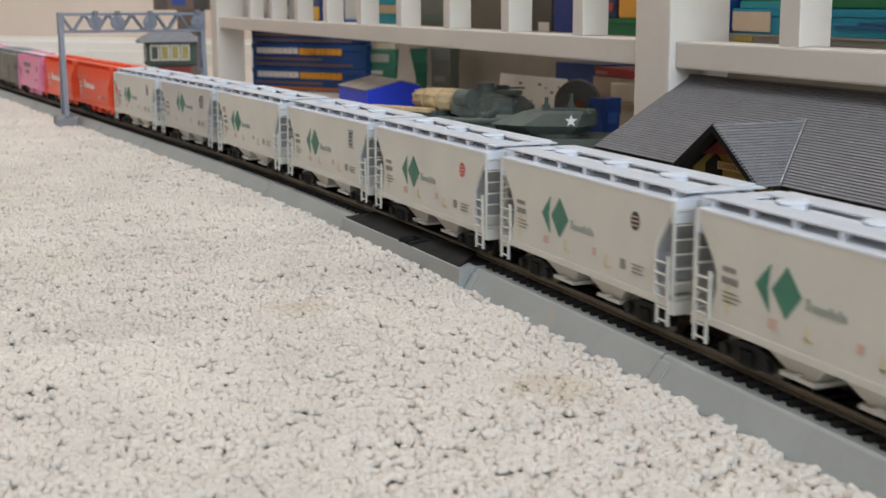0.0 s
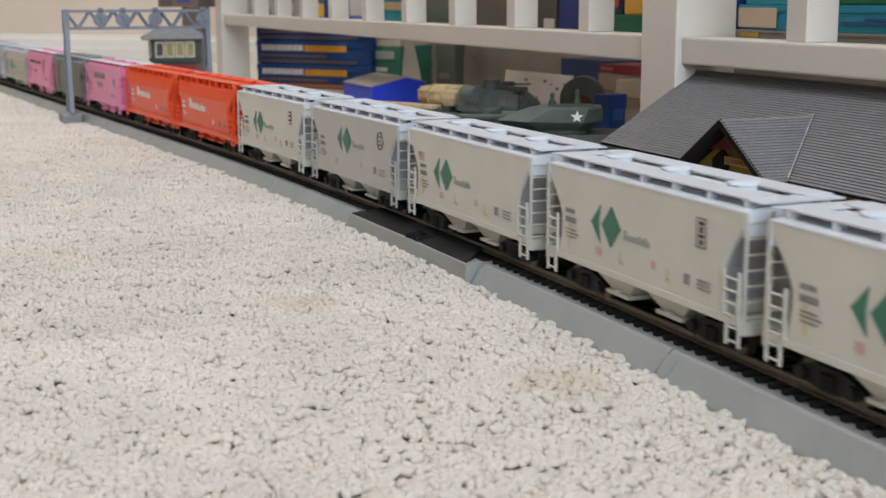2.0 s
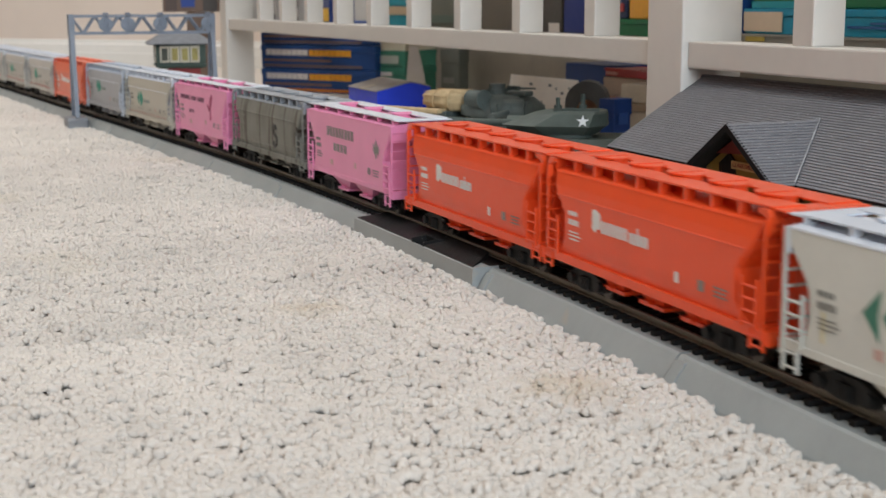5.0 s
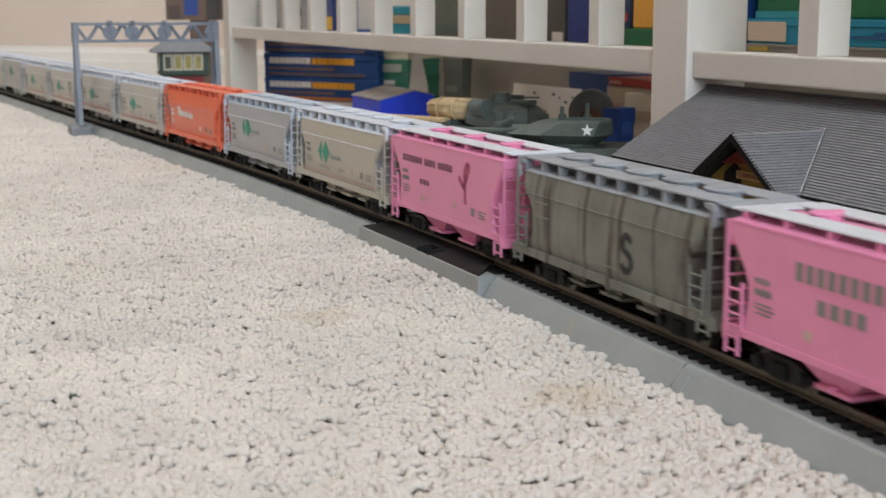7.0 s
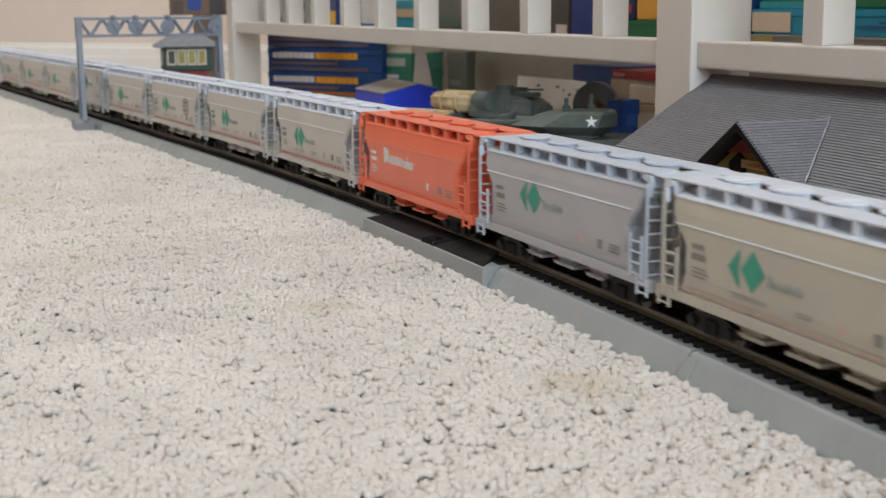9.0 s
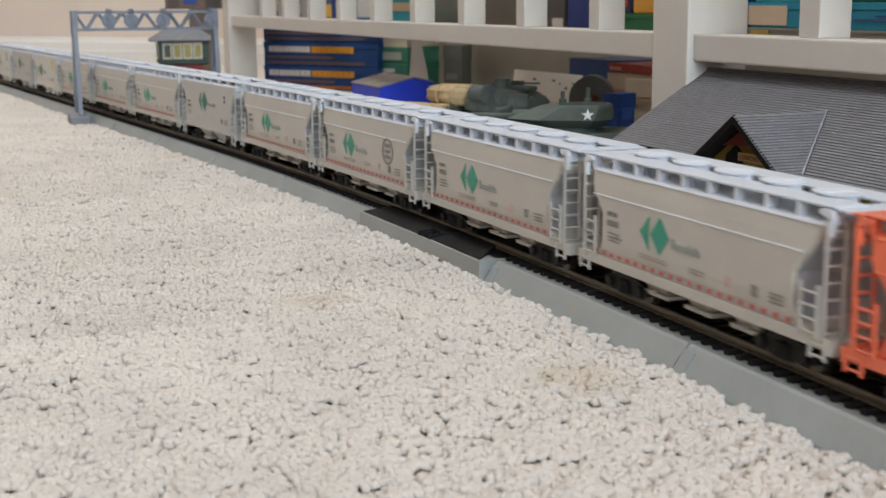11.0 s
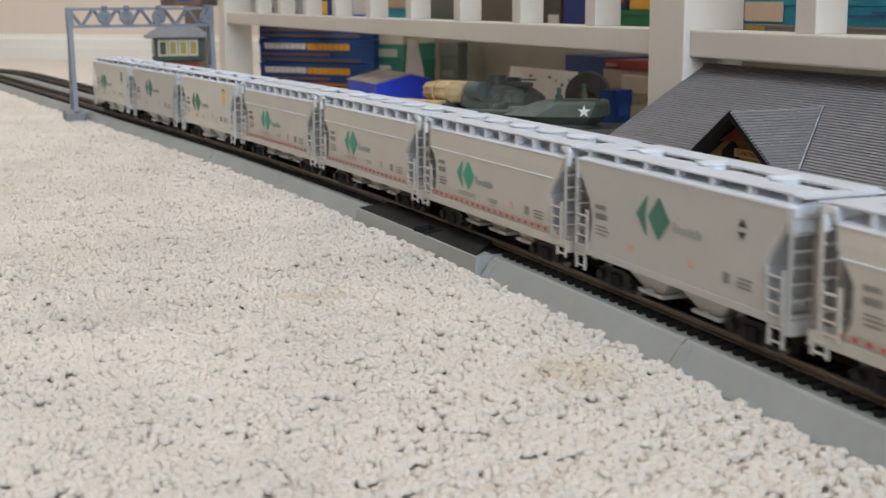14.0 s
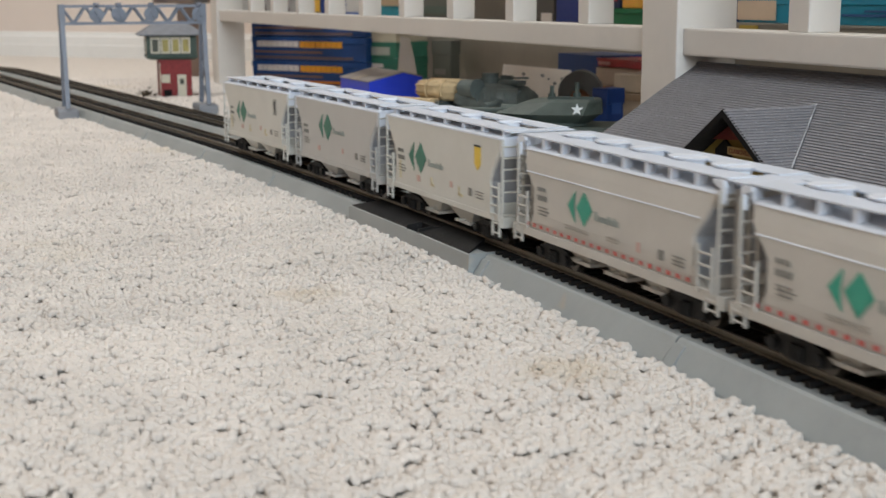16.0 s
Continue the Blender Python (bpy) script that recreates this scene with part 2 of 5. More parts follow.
add_box(bm, 3.2, 3.3, 0.6, 0.72, FLOOR, 2.42)
add_box(bm, 3.2, 3.3, -1.3, 0.6, FLOOR, 0.45)
add_box(bm, 3.2, 3.3, -1.3, 0.6, 2.1, 2.42)
structure("wall_east", bm, M_WALL, "beige painted wall with a window opening")
bm = bmesh.new()
for y0, y1, z0, z1 in ((-1.3, -1.24, 0.45, 2.1), (0.54, 0.6, 0.45, 2.1), (-0.38, -0.32, 0.45, 2.1), (-1.3, 0.6, 0.45, 0.51), (-1.3, 0.6, 2.04, 2.1)):
    add_box(bm, 3.21, 3.26, y0, y1, z0, z1)
structure("window_1", bm, M_TRIM, "white window frame in the painted wall")
# the slanting wall at the end of the tracks
WALL_AT = pose(-2.780, -0.081, 0, 0, 0, 42.3)
part_w = structure("wall_slanting", box(-2.4, 1.28, 0.0, 0.1, FLOOR, 2.42), M_WALL, "pinkish beige painted wall above the skirting")
part_w.matrix_basis = WALL_AT
bm = prism([(-0.014, FLOOR), (0.0, FLOOR), (0.0, 0.0365), (-0.004, 0.0355), (-0.006, 0.0300), (-0.011, 0.0260), (-0.0125, 0.0100), (-0.014, 0.0080)], "x", -2.4, 1.28)
structure("baseboard", bm, M_TRIM, "white moulded skirting board along the wall").matrix_basis = WALL_AT

# ---- carpet tufts beside the track ----
rng = np.random.default_rng(3)


def tufts(name, x0, x1, inside, step, size, z, fine):
    """Rounded yarn loops, each the upper part of a small uneven bead; fine: how round a loop is."""
    ico = bmesh.new()
    bmesh.ops.create_icosphere(ico, subdivisions=fine, radius=1.0)
    low = [f for f in ico.faces if f.calc_center_median().z < -0.35]
    bmesh.ops.delete(ico, geom=low, context="FACES")
    ico.verts.index_update()
    base = np.array([v.co[:] for v in ico.verts])
    tri = np.array([[v.index for v in f.verts] for f in ico.faces])
    ico.free()
    gx, gy = np.meshgrid(np.arange(x0, x1, step), np.arange(-0.42, 0.16, step * 0.9))
    px = gx.ravel() + rng.normal(0, step * 0.30, gx.size)
    py = gy.ravel() + rng.normal(0, step * 0.30, gx.size)
    ok = inside(px, py)
    px, py = px[ok], py[ok]
    n = len(px)
    # rows of loops lean together in loose waves, with shallow hollows between clumps
    u, w = 0.362 * px + 0.932 * py, -0.932 * px + 0.362 * py
    dent = np.array([noise.noise((a * 165, b * 135, 0.3)) for a, b in zip(u, w)])
    swell = np.array([noise.noise((a * 38, b * 60, 4.0)) for a, b in zip(u, w)])
    hollow = swell * 0.0006 - np.clip(-dent - 0.02, 0, 0.25) * 0.0074
    ang = 1.2 + rng.normal(0, 0.7, n)
    ln, wd = size * rng.uniform(0.85, 1.35, n), size * rng.uniform(0.65, 0.90, n)
    ht = size * rng.uniform(0.60, 0.85, n)
    tilt = rng.normal(0, 0.22, n)
    bend = rng.normal(0, 0.16, n)
    v = np.empty((n, len(base), 3))
    bx, by, bz = base[:, 0][None] * ln[:, None], base[:, 1][None] * wd[:, None], base[:, 2][None] * ht[:, None]
    by = by + bend[:, None] * (base[:, 0][None] ** 2 - 0.4) * size * 1.6
    bz = bz + bx * tilt[:, None]
    ca, sa = np.cos(ang)[:, None], np.sin(ang)[:, None]
    v[..., 0] = px[:, None] + bx * ca - by * sa
    v[..., 1] = py[:, None] + bx * sa + by * ca
    v[..., 2] = z + bz + (hollow + rng.normal(0, 0.00040, n))[:, None]
    v += rng.normal(0, size * 0.05, v.shape)
    faces = (tri[None] + (np.arange(n) * len(base))[:, None, None]).reshape(-1, 3)
    me = bpy.data.meshes.new(name)
    me.from_pydata(v.reshape(-1, 3).tolist(), [], faces.tolist())
    me.materials.append(M_CARPET)
    me.shade_smooth()
    return tagged(new(name, me), "thick cream looped carpet pile beside the track", "carpet", kind="stuff")


EDGE = np.array([along(s, -0.0262)[:2] for s in np.arange(-2.0, 0.4, 0.02)])
EDGE2 = np.array([along(s, 0.085)[:2] for s in np.arange(-2.0, 0.4, 0.02)])


def before_track(x, y):
    return (y < np.interp(x, EDGE[:, 0], EDGE[:, 1]) - 0.0016 * np.clip((x + 0.25) / 0.2, 0, 1) + 0.0012 * np.sin(x * 260)) & (y > -0.275 + 0.05 * (0.367 - x))


tufts("carpet_pile", -0.14, 0.16, before_track, 0.0020, 0.00177, -0.0138, 2)
tufts("carpet_pile", -0.80, -0.14, before_track, 0.0021, 0.00186, -0.0138, 1)
tufts("carpet_pile", -1.75, -0.80, before_track, 0.0034, 0.0031, -0.0146, 1)
tufts("carpet_pile", -1.75, -0.7, lambda x, y: (y > np.interp(x, EDGE2[:, 0], EDGE2[:, 1])) & (y < 0.145), 0.005, 0.0033, -0.0154, 1)

# ---- track ----
PITCH = 0.162
JOINT = -0.182
DROP = -0.0013
TIE = finish(box(-0.0013, 0.0013, -0.0150, 0.0150, -0.0052 + DROP, -0.0026 + DROP, 0.0003), M_TIE)


def strip(profile, s0, s1, side, n=6):
    """A profile (across, up) carried along the track from s0 to s1."""
    bm = bmesh.new()
    rings = []
    for i in range(n + 1):
        m = on_line(s0 + (s1 - s0) * i / n, side)
        rings.append([bm.verts.new(m @ Vector((0, u, max(w + DROP, FLOOR)))) for u, w in profile])
    k = len(profile)
    for a, b in zip(rings, rings[1:]):
        for i in range(k):
            bm.faces.new((a[i], a[(i + 1) % k], b[(i + 1) % k], b[i]))
    bm.faces.new(rings[0])
    bm.faces.new(rings[-1][::-1])
    return bm


BED = [(-0.0258, FLOOR), (-0.0252, -0.0140), (-0.0188, -0.0052), (-0.0178, -0.0045), (0.0178, -0.0045), (0.0188, -0.0052), (0.0252, -0.0140), (0.0258, FLOOR)]


def rail_profile(c):
    return [(c - 0.0014, -0.0028), (c + 0.0014, -0.0028), (c + 0.0013, -0.0023), (c + 0.0004, -0.0019), (c + 0.0004, -0.0010), (c + 0.0008, -0.0008),
            (c + 0.0007, 0.0), (c - 0.0007, 0.0), (c - 0.0008, -0.0008), (c - 0.0004, -0.0010), (c - 0.0004, -0.0019), (c - 0.0013, -0.0023)]


def track_section(s0, s1, side, detailed, rerailer=False):
    t = thing("track_section", "grey plastic roadbed track with black ties and brown rails" if not rerailer else
              "grey rerailing track piece with a black ramp deck", "model track", "train tracks on the carpet")
    g = 0.0006
    n = max(3, int(abs(s1 - s0) / 0.03))
    if rerailer:
        block = [(-0.0272, FLOOR), (-0.0268, -0.0045), (-0.0262, -0.0040), (0.0262, -0.0040), (0.0268, -0.0045), (0.0272, FLOOR)]
        mid = (s0 + s1) / 2 + 0.012
        low_block = [(-0.0272, FLOOR), (-0.0268, -0.0045), (-0.0256, -0.0045), (-0.0256, -0.0076), (-0.0180, -0.0076), (-0.0180, -0.0040), (0.0262, -0.0040), (0.0268, -0.0045), (0.0272, FLOOR)]
        for prof, a, b in ((block, s0 + g, mid - 0.008), (low_block, mid - 0.008, mid + 0.008), (block, mid + 0.008, s1 - g)):
            part("roadbed", strip(prof, a, b, side, n), M_ROADBED, t)
        e0, e1 = s0 + 0.004, s1 - 0.002
        for sgn in (-1, 1):
            q0, q1 = (-0.0262, -0.0098) if sgn < 0 else (0.0098, 0.0262)
            lo, hi = (-0.0036, -0.0012) if sgn < 0 else (-0.0012, -0.0036)
            # two deck plates with a square slot between them
            for a, b, cut0, cut1 in ((e0, mid - 0.008, 0.004, 0.0), (mid + 0.008, e1, 0.0, 0.018)):
                bm = bmesh.new()
                top = []
                for s, u in ((a, q0), (b, q0), (b - (cut1 if sgn < 0 else 0), q1), (a + (cut0 if sgn < 0 else 0), q1)):
                    w = lo if u == q0 else hi
                    top.append((along(s, side + u, w + DROP), along(s, side + u, -0.0041 + DROP)))
                va = [bm.verts.new(p) for p, _ in top]
                vb = [bm.verts.new(p) for _, p in top]
                bm.faces.new(va)
                for i in range(4):
                    bm.faces.new((va[i], va[(i + 1) % 4], vb[(i + 1) % 4], vb[i]))
                part("deck_plate", bm, M_DECK, t, "black scuffed plastic deck plate")
            part("slot_bridge", strip([(sgn * 0.0098, -0.0041), (sgn * 0.0098, -0.0012), (sgn * 0.0150, -0.0018), (sgn * 0.0150, -0.0041)], mid - 0.0079, mid + 0.0079, side, 2), M_DECK, t)
        for a, b in ((-0.0079, -0.0068), (0.0068, 0.0079)):
            part("slot_rim", strip([(-0.0266, -0.0044), (-0.0266, -0.0022), (-0.0187, -0.0012), (-0.0187, -0.0044)], mid + a, mid + b, side, 1), M_DECK, t)
        for a, b in ((-0.0079, -0.0070), (0.0070, 0.0079)):
            part("slot_cheek", strip([(-0.0255, -0.0074), (-0.0255, -0.0040), (-0.0188, -0.0040), (-0.0188, -0.0074)], mid + a, mid + b, side, 1), M_DECK, t)
        part("slot_bed", strip([(-0.0255, -0.0075), (-0.0255, -0.0070), (-0.0188, -0.0070), (-0.0188, -0.0075)], mid - 0.0067, mid + 0.0067, side, 2), M_DECK, t)
        part("slot_back", strip([(-0.0186, -0.0075), (-0.0186, -0.0016), (-0.0152, -0.0016), (-0.0152, -0.0030)], mid - 0.0078, mid + 0.0078, side, 2), M_DECK, t)
        part("slot_floor", strip([(-0.0178, -0.0040), (-0.0178, -0.00385), (0.0258, -0.00385), (0.0258, -0.0040)], e0, e1, side, 5), M_DECK, t)
        part("centre_deck", strip([(-0.0066, -0.004), (-0.0066, -0.0008), (0.0066, -0.0008), (0.0066, -0.004)], e0, e1, side, 5), M_DECK, t)
    else:
        part("roadbed", strip(BED, s0 + g, s1 - g, side, n), M_ROADBED, t)
        # black strip along the middle of the roadbed top
        part("track_web", strip([(-0.0128, -0.0046), (-0.0128, -0.0040), (0.0128, -0.0040), (0.0128, -0.0046)], s0 + 2 * g, s1 - 2 * g, side, n), M_TIE, t, "black strip on the roadbed top, under the ties")
        count = round(abs(s1 - s0) / 0.0069)
        if detailed:
            for i in range(count):
                part("tie", TIE, M_TIE, t, at=on_line(s0 + (i + 0.5) * (s1 - s0) / count, side))
        else:
            bm = bmesh.new()
            for i in range(count):
                add_box(bm, -0.0013, 0.0013, -0.0150, 0.0150, -0.0052 + DROP, -0.0026 + DROP, m=on_line(s0 + (i + 0.5) * (s1 - s0) / count, side))
            part("tie_strip", bm, M_TIE, t)
        # small raised lip where two roadbed pieces clip together
        for c in (-1, 1):
            part("joint_clip", strip([(c * 0.0262, FLOOR), (c * 0.0256, -0.0135), (c * 0.0205, -0.0062), (c * 0.0196, -0.0062), (c * 0.0196, -0.012), (c * 0.02, FLOOR)], s0 + g, s0 + 0.007, side, 1), M_ROADBED, t)
    for c in (-0.0089, 0.0089):
        part("rail", strip(rail_profile(c), s0 + 0.0002, s1 - 0.0002, side, n), M_RAIL, t)
    return t


for k in range(-11, 4):
    s0 = JOINT + PITCH * k
    track_section(s0, s0 + PITCH, 0.0, k >= -8, rerailer=(k == -1))
for k in range(-11, 0):
    s0 = JOINT + PITCH * k
    track_section(s0, s0 + PITCH, 0.0575, False)
s0 = JOINT + PITCH * 4
while s0 < 4.1:
    track_section(s0, s0 + 0.32, 0.0, False)
    s0 += 0.32
s0 = JOINT - PITCH * 11
while s0 > -4.1:
    track_section(s0 - 0.32, s0, 0.0, False)
    s0 -= 0.32

# ---- covered hopper cars ----
LEN = {"flat": 0.1376, "round": 0.156}
HALF_W = 0.0185


def paint(name, c, **kw):
    return material(name, c, kw.pop("rough", 0.36), vary=kw.pop("vary", 0.05), scale=40, bump=0.04, bump_scale=500, **kw)


P_CREAM = paint("cream_white_car_paint", (0.585, 0.578, 0.53))
P_WARM = paint("warm_grey_white_paint", (0.505, 0.482, 0.44))
P_LIGHTGREY = paint("light_grey_car_paint", (0.455, 0.45, 0.43))
P_GREY = paint("cool_grey_car_paint", (0.40, 0.405, 0.42))
# grey roof paint with the blue of cool light mixed in
P_GREYROOFLIT = paint("blue_grey_cool_lit_roof", (0.52, 0.57, 0.65))
# darker grey that holds the shade of the gaps between cars
P_ENDSHADE = paint("end_shade_grey", (0.33, 0.34, 0.36))
P_BEIGE = paint("beige_grey_car_paint", (0.47, 0.44, 0.37))
# board and pale roof greys, tinted blue as cool light would tint them
P_BOARDLIT = paint("grey_cool_lit_board", (0.58, 0.62, 0.69), rough=0.5)
P_TRIMLIT = paint("pale_grey_cool_lit_trim", (0.68, 0.715, 0.78))
P_ORANGE = paint("orange_red_car_paint", (0.83, 0.078, 0.014))
P_CORAL = paint("coral_orange_car_paint", (0.80, 0.17, 0.085))
P_PINK = paint("pink_car_paint", (0.80, 0.27, 0.46))
P_SOOT = streaked("sooty_grey_weathered_paint", (0.19, 0.19, 0.165), (0.045, 0.026, 0.016), 0.85, 210.0)
P_SOOTROOF = streaked("sooty_roof_paint", (0.31, 0.33, 0.36), (0.14, 0.12, 0.10), 0.5)

SCHEME = {
    "cream": (P_CREAM, P_TRIMLIT, "cream-white"), "warm": (P_WARM, P_TRIMLIT, "off-white"), "lightgrey": (P_LIGHTGREY, P_TRIMLIT, "light grey"),
    "grey": (P_GREY, P_GREYROOFLIT, "cool grey"), "beige": (P_BEIGE, P_TRIMLIT, "beige-grey"), "orange": (P_ORANGE, P_ORANGE, "bright orange-red"),
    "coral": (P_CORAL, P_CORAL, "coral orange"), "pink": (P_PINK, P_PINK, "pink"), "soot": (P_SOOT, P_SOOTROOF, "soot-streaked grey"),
}
CACHE = {}


def shared(key, make, mat, smooth=False):
    """Alike pieces share one mesh."""
    k = (key, mat.name)
    if k not in CACHE:
        CACHE[k] = finish(make(), mat, smooth)
    return CACHE[k]


def ladder(x0, x1, y0, y1, z0, z1, rungs):
    bm = bmesh.new()
    r = 0.00045
    for x, y in ((x0, y0), (x1, y1)):
        add_box(bm, x - r, x + r, y - r, y + r, z0, z1)
    for i in range(rungs):
        z = z0 + (i + 0.35) * (z1 - z0) / rungs
        add_cyl(bm, (x0, y0, z), (x1, y1, z), 0.00042, 5)
    return bm


def truck_frame():
    pts = [(-0.0165, 0.0052), (-0.0165, 0.0035), (-0.013, 0.0022), (-0.008, 0.0022), (-0.0045, 0.0012), (0.0045, 0.0012), (0.008, 0.0022), (0.013, 0.0022),
           (0.0165, 0.0035), (0.0165, 0.0052), (0.012, 0.0072), (0.006, 0.0088), (-0.006, 0.0088), (-0.012, 0.0072)]
    bm = bmesh.new()
    for y0, y1 in ((-0.0135, -0.0115), (0.0115, 0.0135)):
        add_prism(bm, pts, "y", y0, y1)
        s = -1 if y0 < 0 else 1
        for x in (-0.0115, 0.0115):
            add_cyl(bm, (x, s * 0.0134, 0.0046), (x, s * 0.0150, 0.0046), 0.0021, 10)
        for x in (-0.0022, 0.0, 0.0022):
            add_cyl(bm, (x, s * 0.0140, 0.0020), (x, s * 0.0140, 0.0068), 0.0010, 8)
    add_box(bm, -0.003, 0.003, -0.0115, 0.0115, 0.004, 0.0085)
    return bm


def wheelset():
    bm = bmesh.new()
    for s in (-1, 1):
        add_cyl(bm, (0, s * 0.0078, 0.0046), (0, s * 0.0102, 0.0046), 0.0047, 20)
        add_cyl(bm, (0, s * 0.0072, 0.0046), (0, s * 0.0078, 0.0046), 0.0055, 20)
    add_cyl(bm, (0, -0.0078, 0.0046), (0, 0.0078, 0.0046), 0.0012, 8)
    return bm


def hopper_bay(w_top, w_bot, z0, z1, yw):
    bm = bmesh.new()
    top = [(-w_top, -yw), (w_top, -yw), (w_top, yw), (-w_top, yw)]
    bot = [(-w_bot, -yw * 0.72), (w_bot, -yw * 0.72), (w_bot, yw * 0.72), (-w_bot, yw * 0.72)]
    va = [bm.verts.new((x, y, z1)) for x, y in top]
    vb = [bm.verts.new((x, y, z0)) for x, y in bot]
    bm.faces.new(va)
    bm.faces.new(vb[::-1])
    for i in range(4):
        bm.faces.new((va[i], vb[i], vb[(i + 1) % 4], va[(i + 1) % 4]))
    # outlet gate and its rim
    add_box(bm, -w_bot - 0.003, w_bot + 0.003, -yw * 0.85, yw * 0.85, z0 - 0.0006, z0 + 0.0008)
    add_cyl(bm, (0, -yw * 0.95, z0 + 0.0012), (0, yw * 0.95, z0 + 0.0012), 0.0008, 6)
    return bm


def flat_shape(pts, y, thick=0.00022):
    """A marking drawn on the near side of a car."""
    return prism(pts, "y", y, y - thick)


def disc(cx, cz, rx, rz, n=20):
    return [(cx + rx * math.cos(2 * math.pi * i / n), cz + rz * math.sin(2 * math.pi * i / n)) for i in range(n)]


def rect(x, z, w, h):
    return [(x, z), (x + w, z), (x + w, z + h), (x, z + h)]


def bars(bm, rows, y):
    for r in rows:
        add_prism(bm, rect(*r), "y", y, y - 0.00022)
    return bm


def letters(x, z, w, h, n):
    """A row of n small upright bars in place of characters."""
    p = w / n
    return [(x + i * p, z, p * 0.60, h) for i in range(n)]


EMBLEM_LABELS = {"red": "round red emblem", "dark": "dark red emblem", "block": "black block emblem", "seal": "round grey seal", "ring": "grey ring emblem", "shield": "yellow shield emblem", "flag": "small red and blue emblem", "fleur": "dark ornate emblem", "totem": "framed black ornament emblem"}


def emblem(kind, car, y, x, z):
    if kind in ("red", "dark"):
        part("emblem", flat_shape(disc(x, z, 0.0029, 0.0034), y), M_RED if kind == "red" else M_BLACK, car, EMBLEM_LABELS[kind])
        part("emblem_band", bars(bmesh.new(), [(x - 0.0020, z - 0.0018, 0.0040, 0.0005), (x - 0.0024, z - 0.0002, 0.0048, 0.0005), (x - 0.0020, z + 0.0013, 0.0040, 0.0005)], y - 0.0002), M_PINKMARK, car)
    elif kind == "block":
        part("emblem", flat_shape(rect(x - 0.0028, z - 0.0042, 0.0056, 0.0084), y), M_MAROON, car, EMBLEM_LABELS[kind])
        part("emblem_band", bars(bmesh.new(), [(x - 0.0018, z - 0.0032 + k * 0.0026, 0.0036, 0.0009) for k in range(3)], y - 0.0002), M_WHITE, car)
    elif kind in ("seal", "ring"):
        bm = bmesh.new()
        rx, rz = (0.0080, 0.0072) if kind == "seal" else (0.0046, 0.0050)
        n = 24
        o, i = disc(x, z, rx, rz, n), disc(x, z, rx * 0.86, rz * 0.87, n)
        for k in range(n):
            add_prism(bm, [o[k], o[(k + 1) % n], i[(k + 1) % n], i[k]], "y", y, y - 0.0002)
        part("emblem", bm, M_INK if kind == "seal" else M_BLACK, car, EMBLEM_LABELS[kind])
        part("emblem_band", bars(bmesh.new(), [(x - rx * 0.45, z - rz * 0.1, rx * 0.9, rz * 0.22), (x - rx * 0.5, z - rz * 0.55, rx, rz * 0.25), (x - rx * 0.5, z + rz * 0.3, rx, rz * 0.28)], y - 0.0001), M_INK, car)
    elif kind == "totem":
        rows = [(x - 0.0030, z + 0.0046, 0.0060, 0.0005), (x - 0.0030, z - 0.0050, 0.0060, 0.0005), (x - 0.0030, z - 0.0050, 0.0004, 0.0100), (x + 0.0026, z - 0.0050, 0.0004, 0.0100)]
        part("emblem", bars(bmesh.new(), rows, y), M_INK, car, EMBLEM_LABELS[kind])
        bm = bmesh.new()
        for k, (w, hh) in enumerate(((0.0014, 0.0012), (0.0008, 0.0020), (0.0016, 0.0010), (0.0008, 0.0016))):
            add_prism(bm, disc(x, z + 0.0032 - 0.0021 * k, w, hh * 0.6, 8), "y", y, y - 0.0003)
        part("emblem_band", bm, M_BLACK, car)
    elif kind == "shield":
        part("emblem", flat_shape([(x - 0.0033, z + 0.005), (x - 0.0033, z - 0.003), (x, z - 0.006), (x + 0.0033, z - 0.003), (x + 0.0033, z + 0.005)], y), M_YELLOW, car, EMBLEM_LABELS[kind])
        part("emblem_band", flat_shape([(x - 0.0033, z + 0.0056), (x - 0.0033, z + 0.0047), (x + 0.0033, z + 0.0047), (x + 0.0033, z + 0.0056)], y - 0.0002), M_BLACK, car)
    elif kind == "flag":
        part("emblem", flat_shape(rect(x - 0.003, z - 0.0022, 0.006, 0.0044), y), M_PINKMARK, car, EMBLEM_LABELS[kind])
        part("emblem_band", flat_shape(rect(x - 0.003, z - 0.0001, 0.0024, 0.0022), y - 0.0002), M_INK, car)
    elif kind == "pips":
        part("emblem", flat_shape([(x - 0.0022, z + 0.0008), (x + 0.0022, z + 0.0008), (x, z + 0.0034)], y), M_BLACK, car, "small black triangle mark")
        part("emblem", flat_shape([(x - 0.0022, z - 0.0008), (x + 0.0022, z - 0.0008), (x, z - 0.0034)], y), M_BLACK, car, "small black triangle mark")
    elif kind == "fleur":
        bm = bmesh.new()
        add_prism(bm, [(x, z + 0.0055), (x + 0.0018, z + 0.0018), (x + 0.0006, z - 0.005), (x - 0.0006, z - 0.005), (x - 0.0018, z + 0.0018)], "y", y, y - 0.0002)
        for s in (-1, 1):
            add_prism(bm, [(x + s * 0.001, z - 0.001), (x + s * 0.0038, z + 0.0030), (x + s * 0.0042, z - 0.0005), (x + s * 0.0024, z - 0.003)], "y", y, y - 0.00021)
        part("emblem", bm, M_INK, car, EMBLEM_LABELS[kind])


M_PLUM = material("plum_ink", (0.16, 0.06, 0.10), 0.6, vary=0.15)
M_ROSE = material("deep_rose_marking", (0.42, 0.06, 0.15), 0.5, vary=0.1)


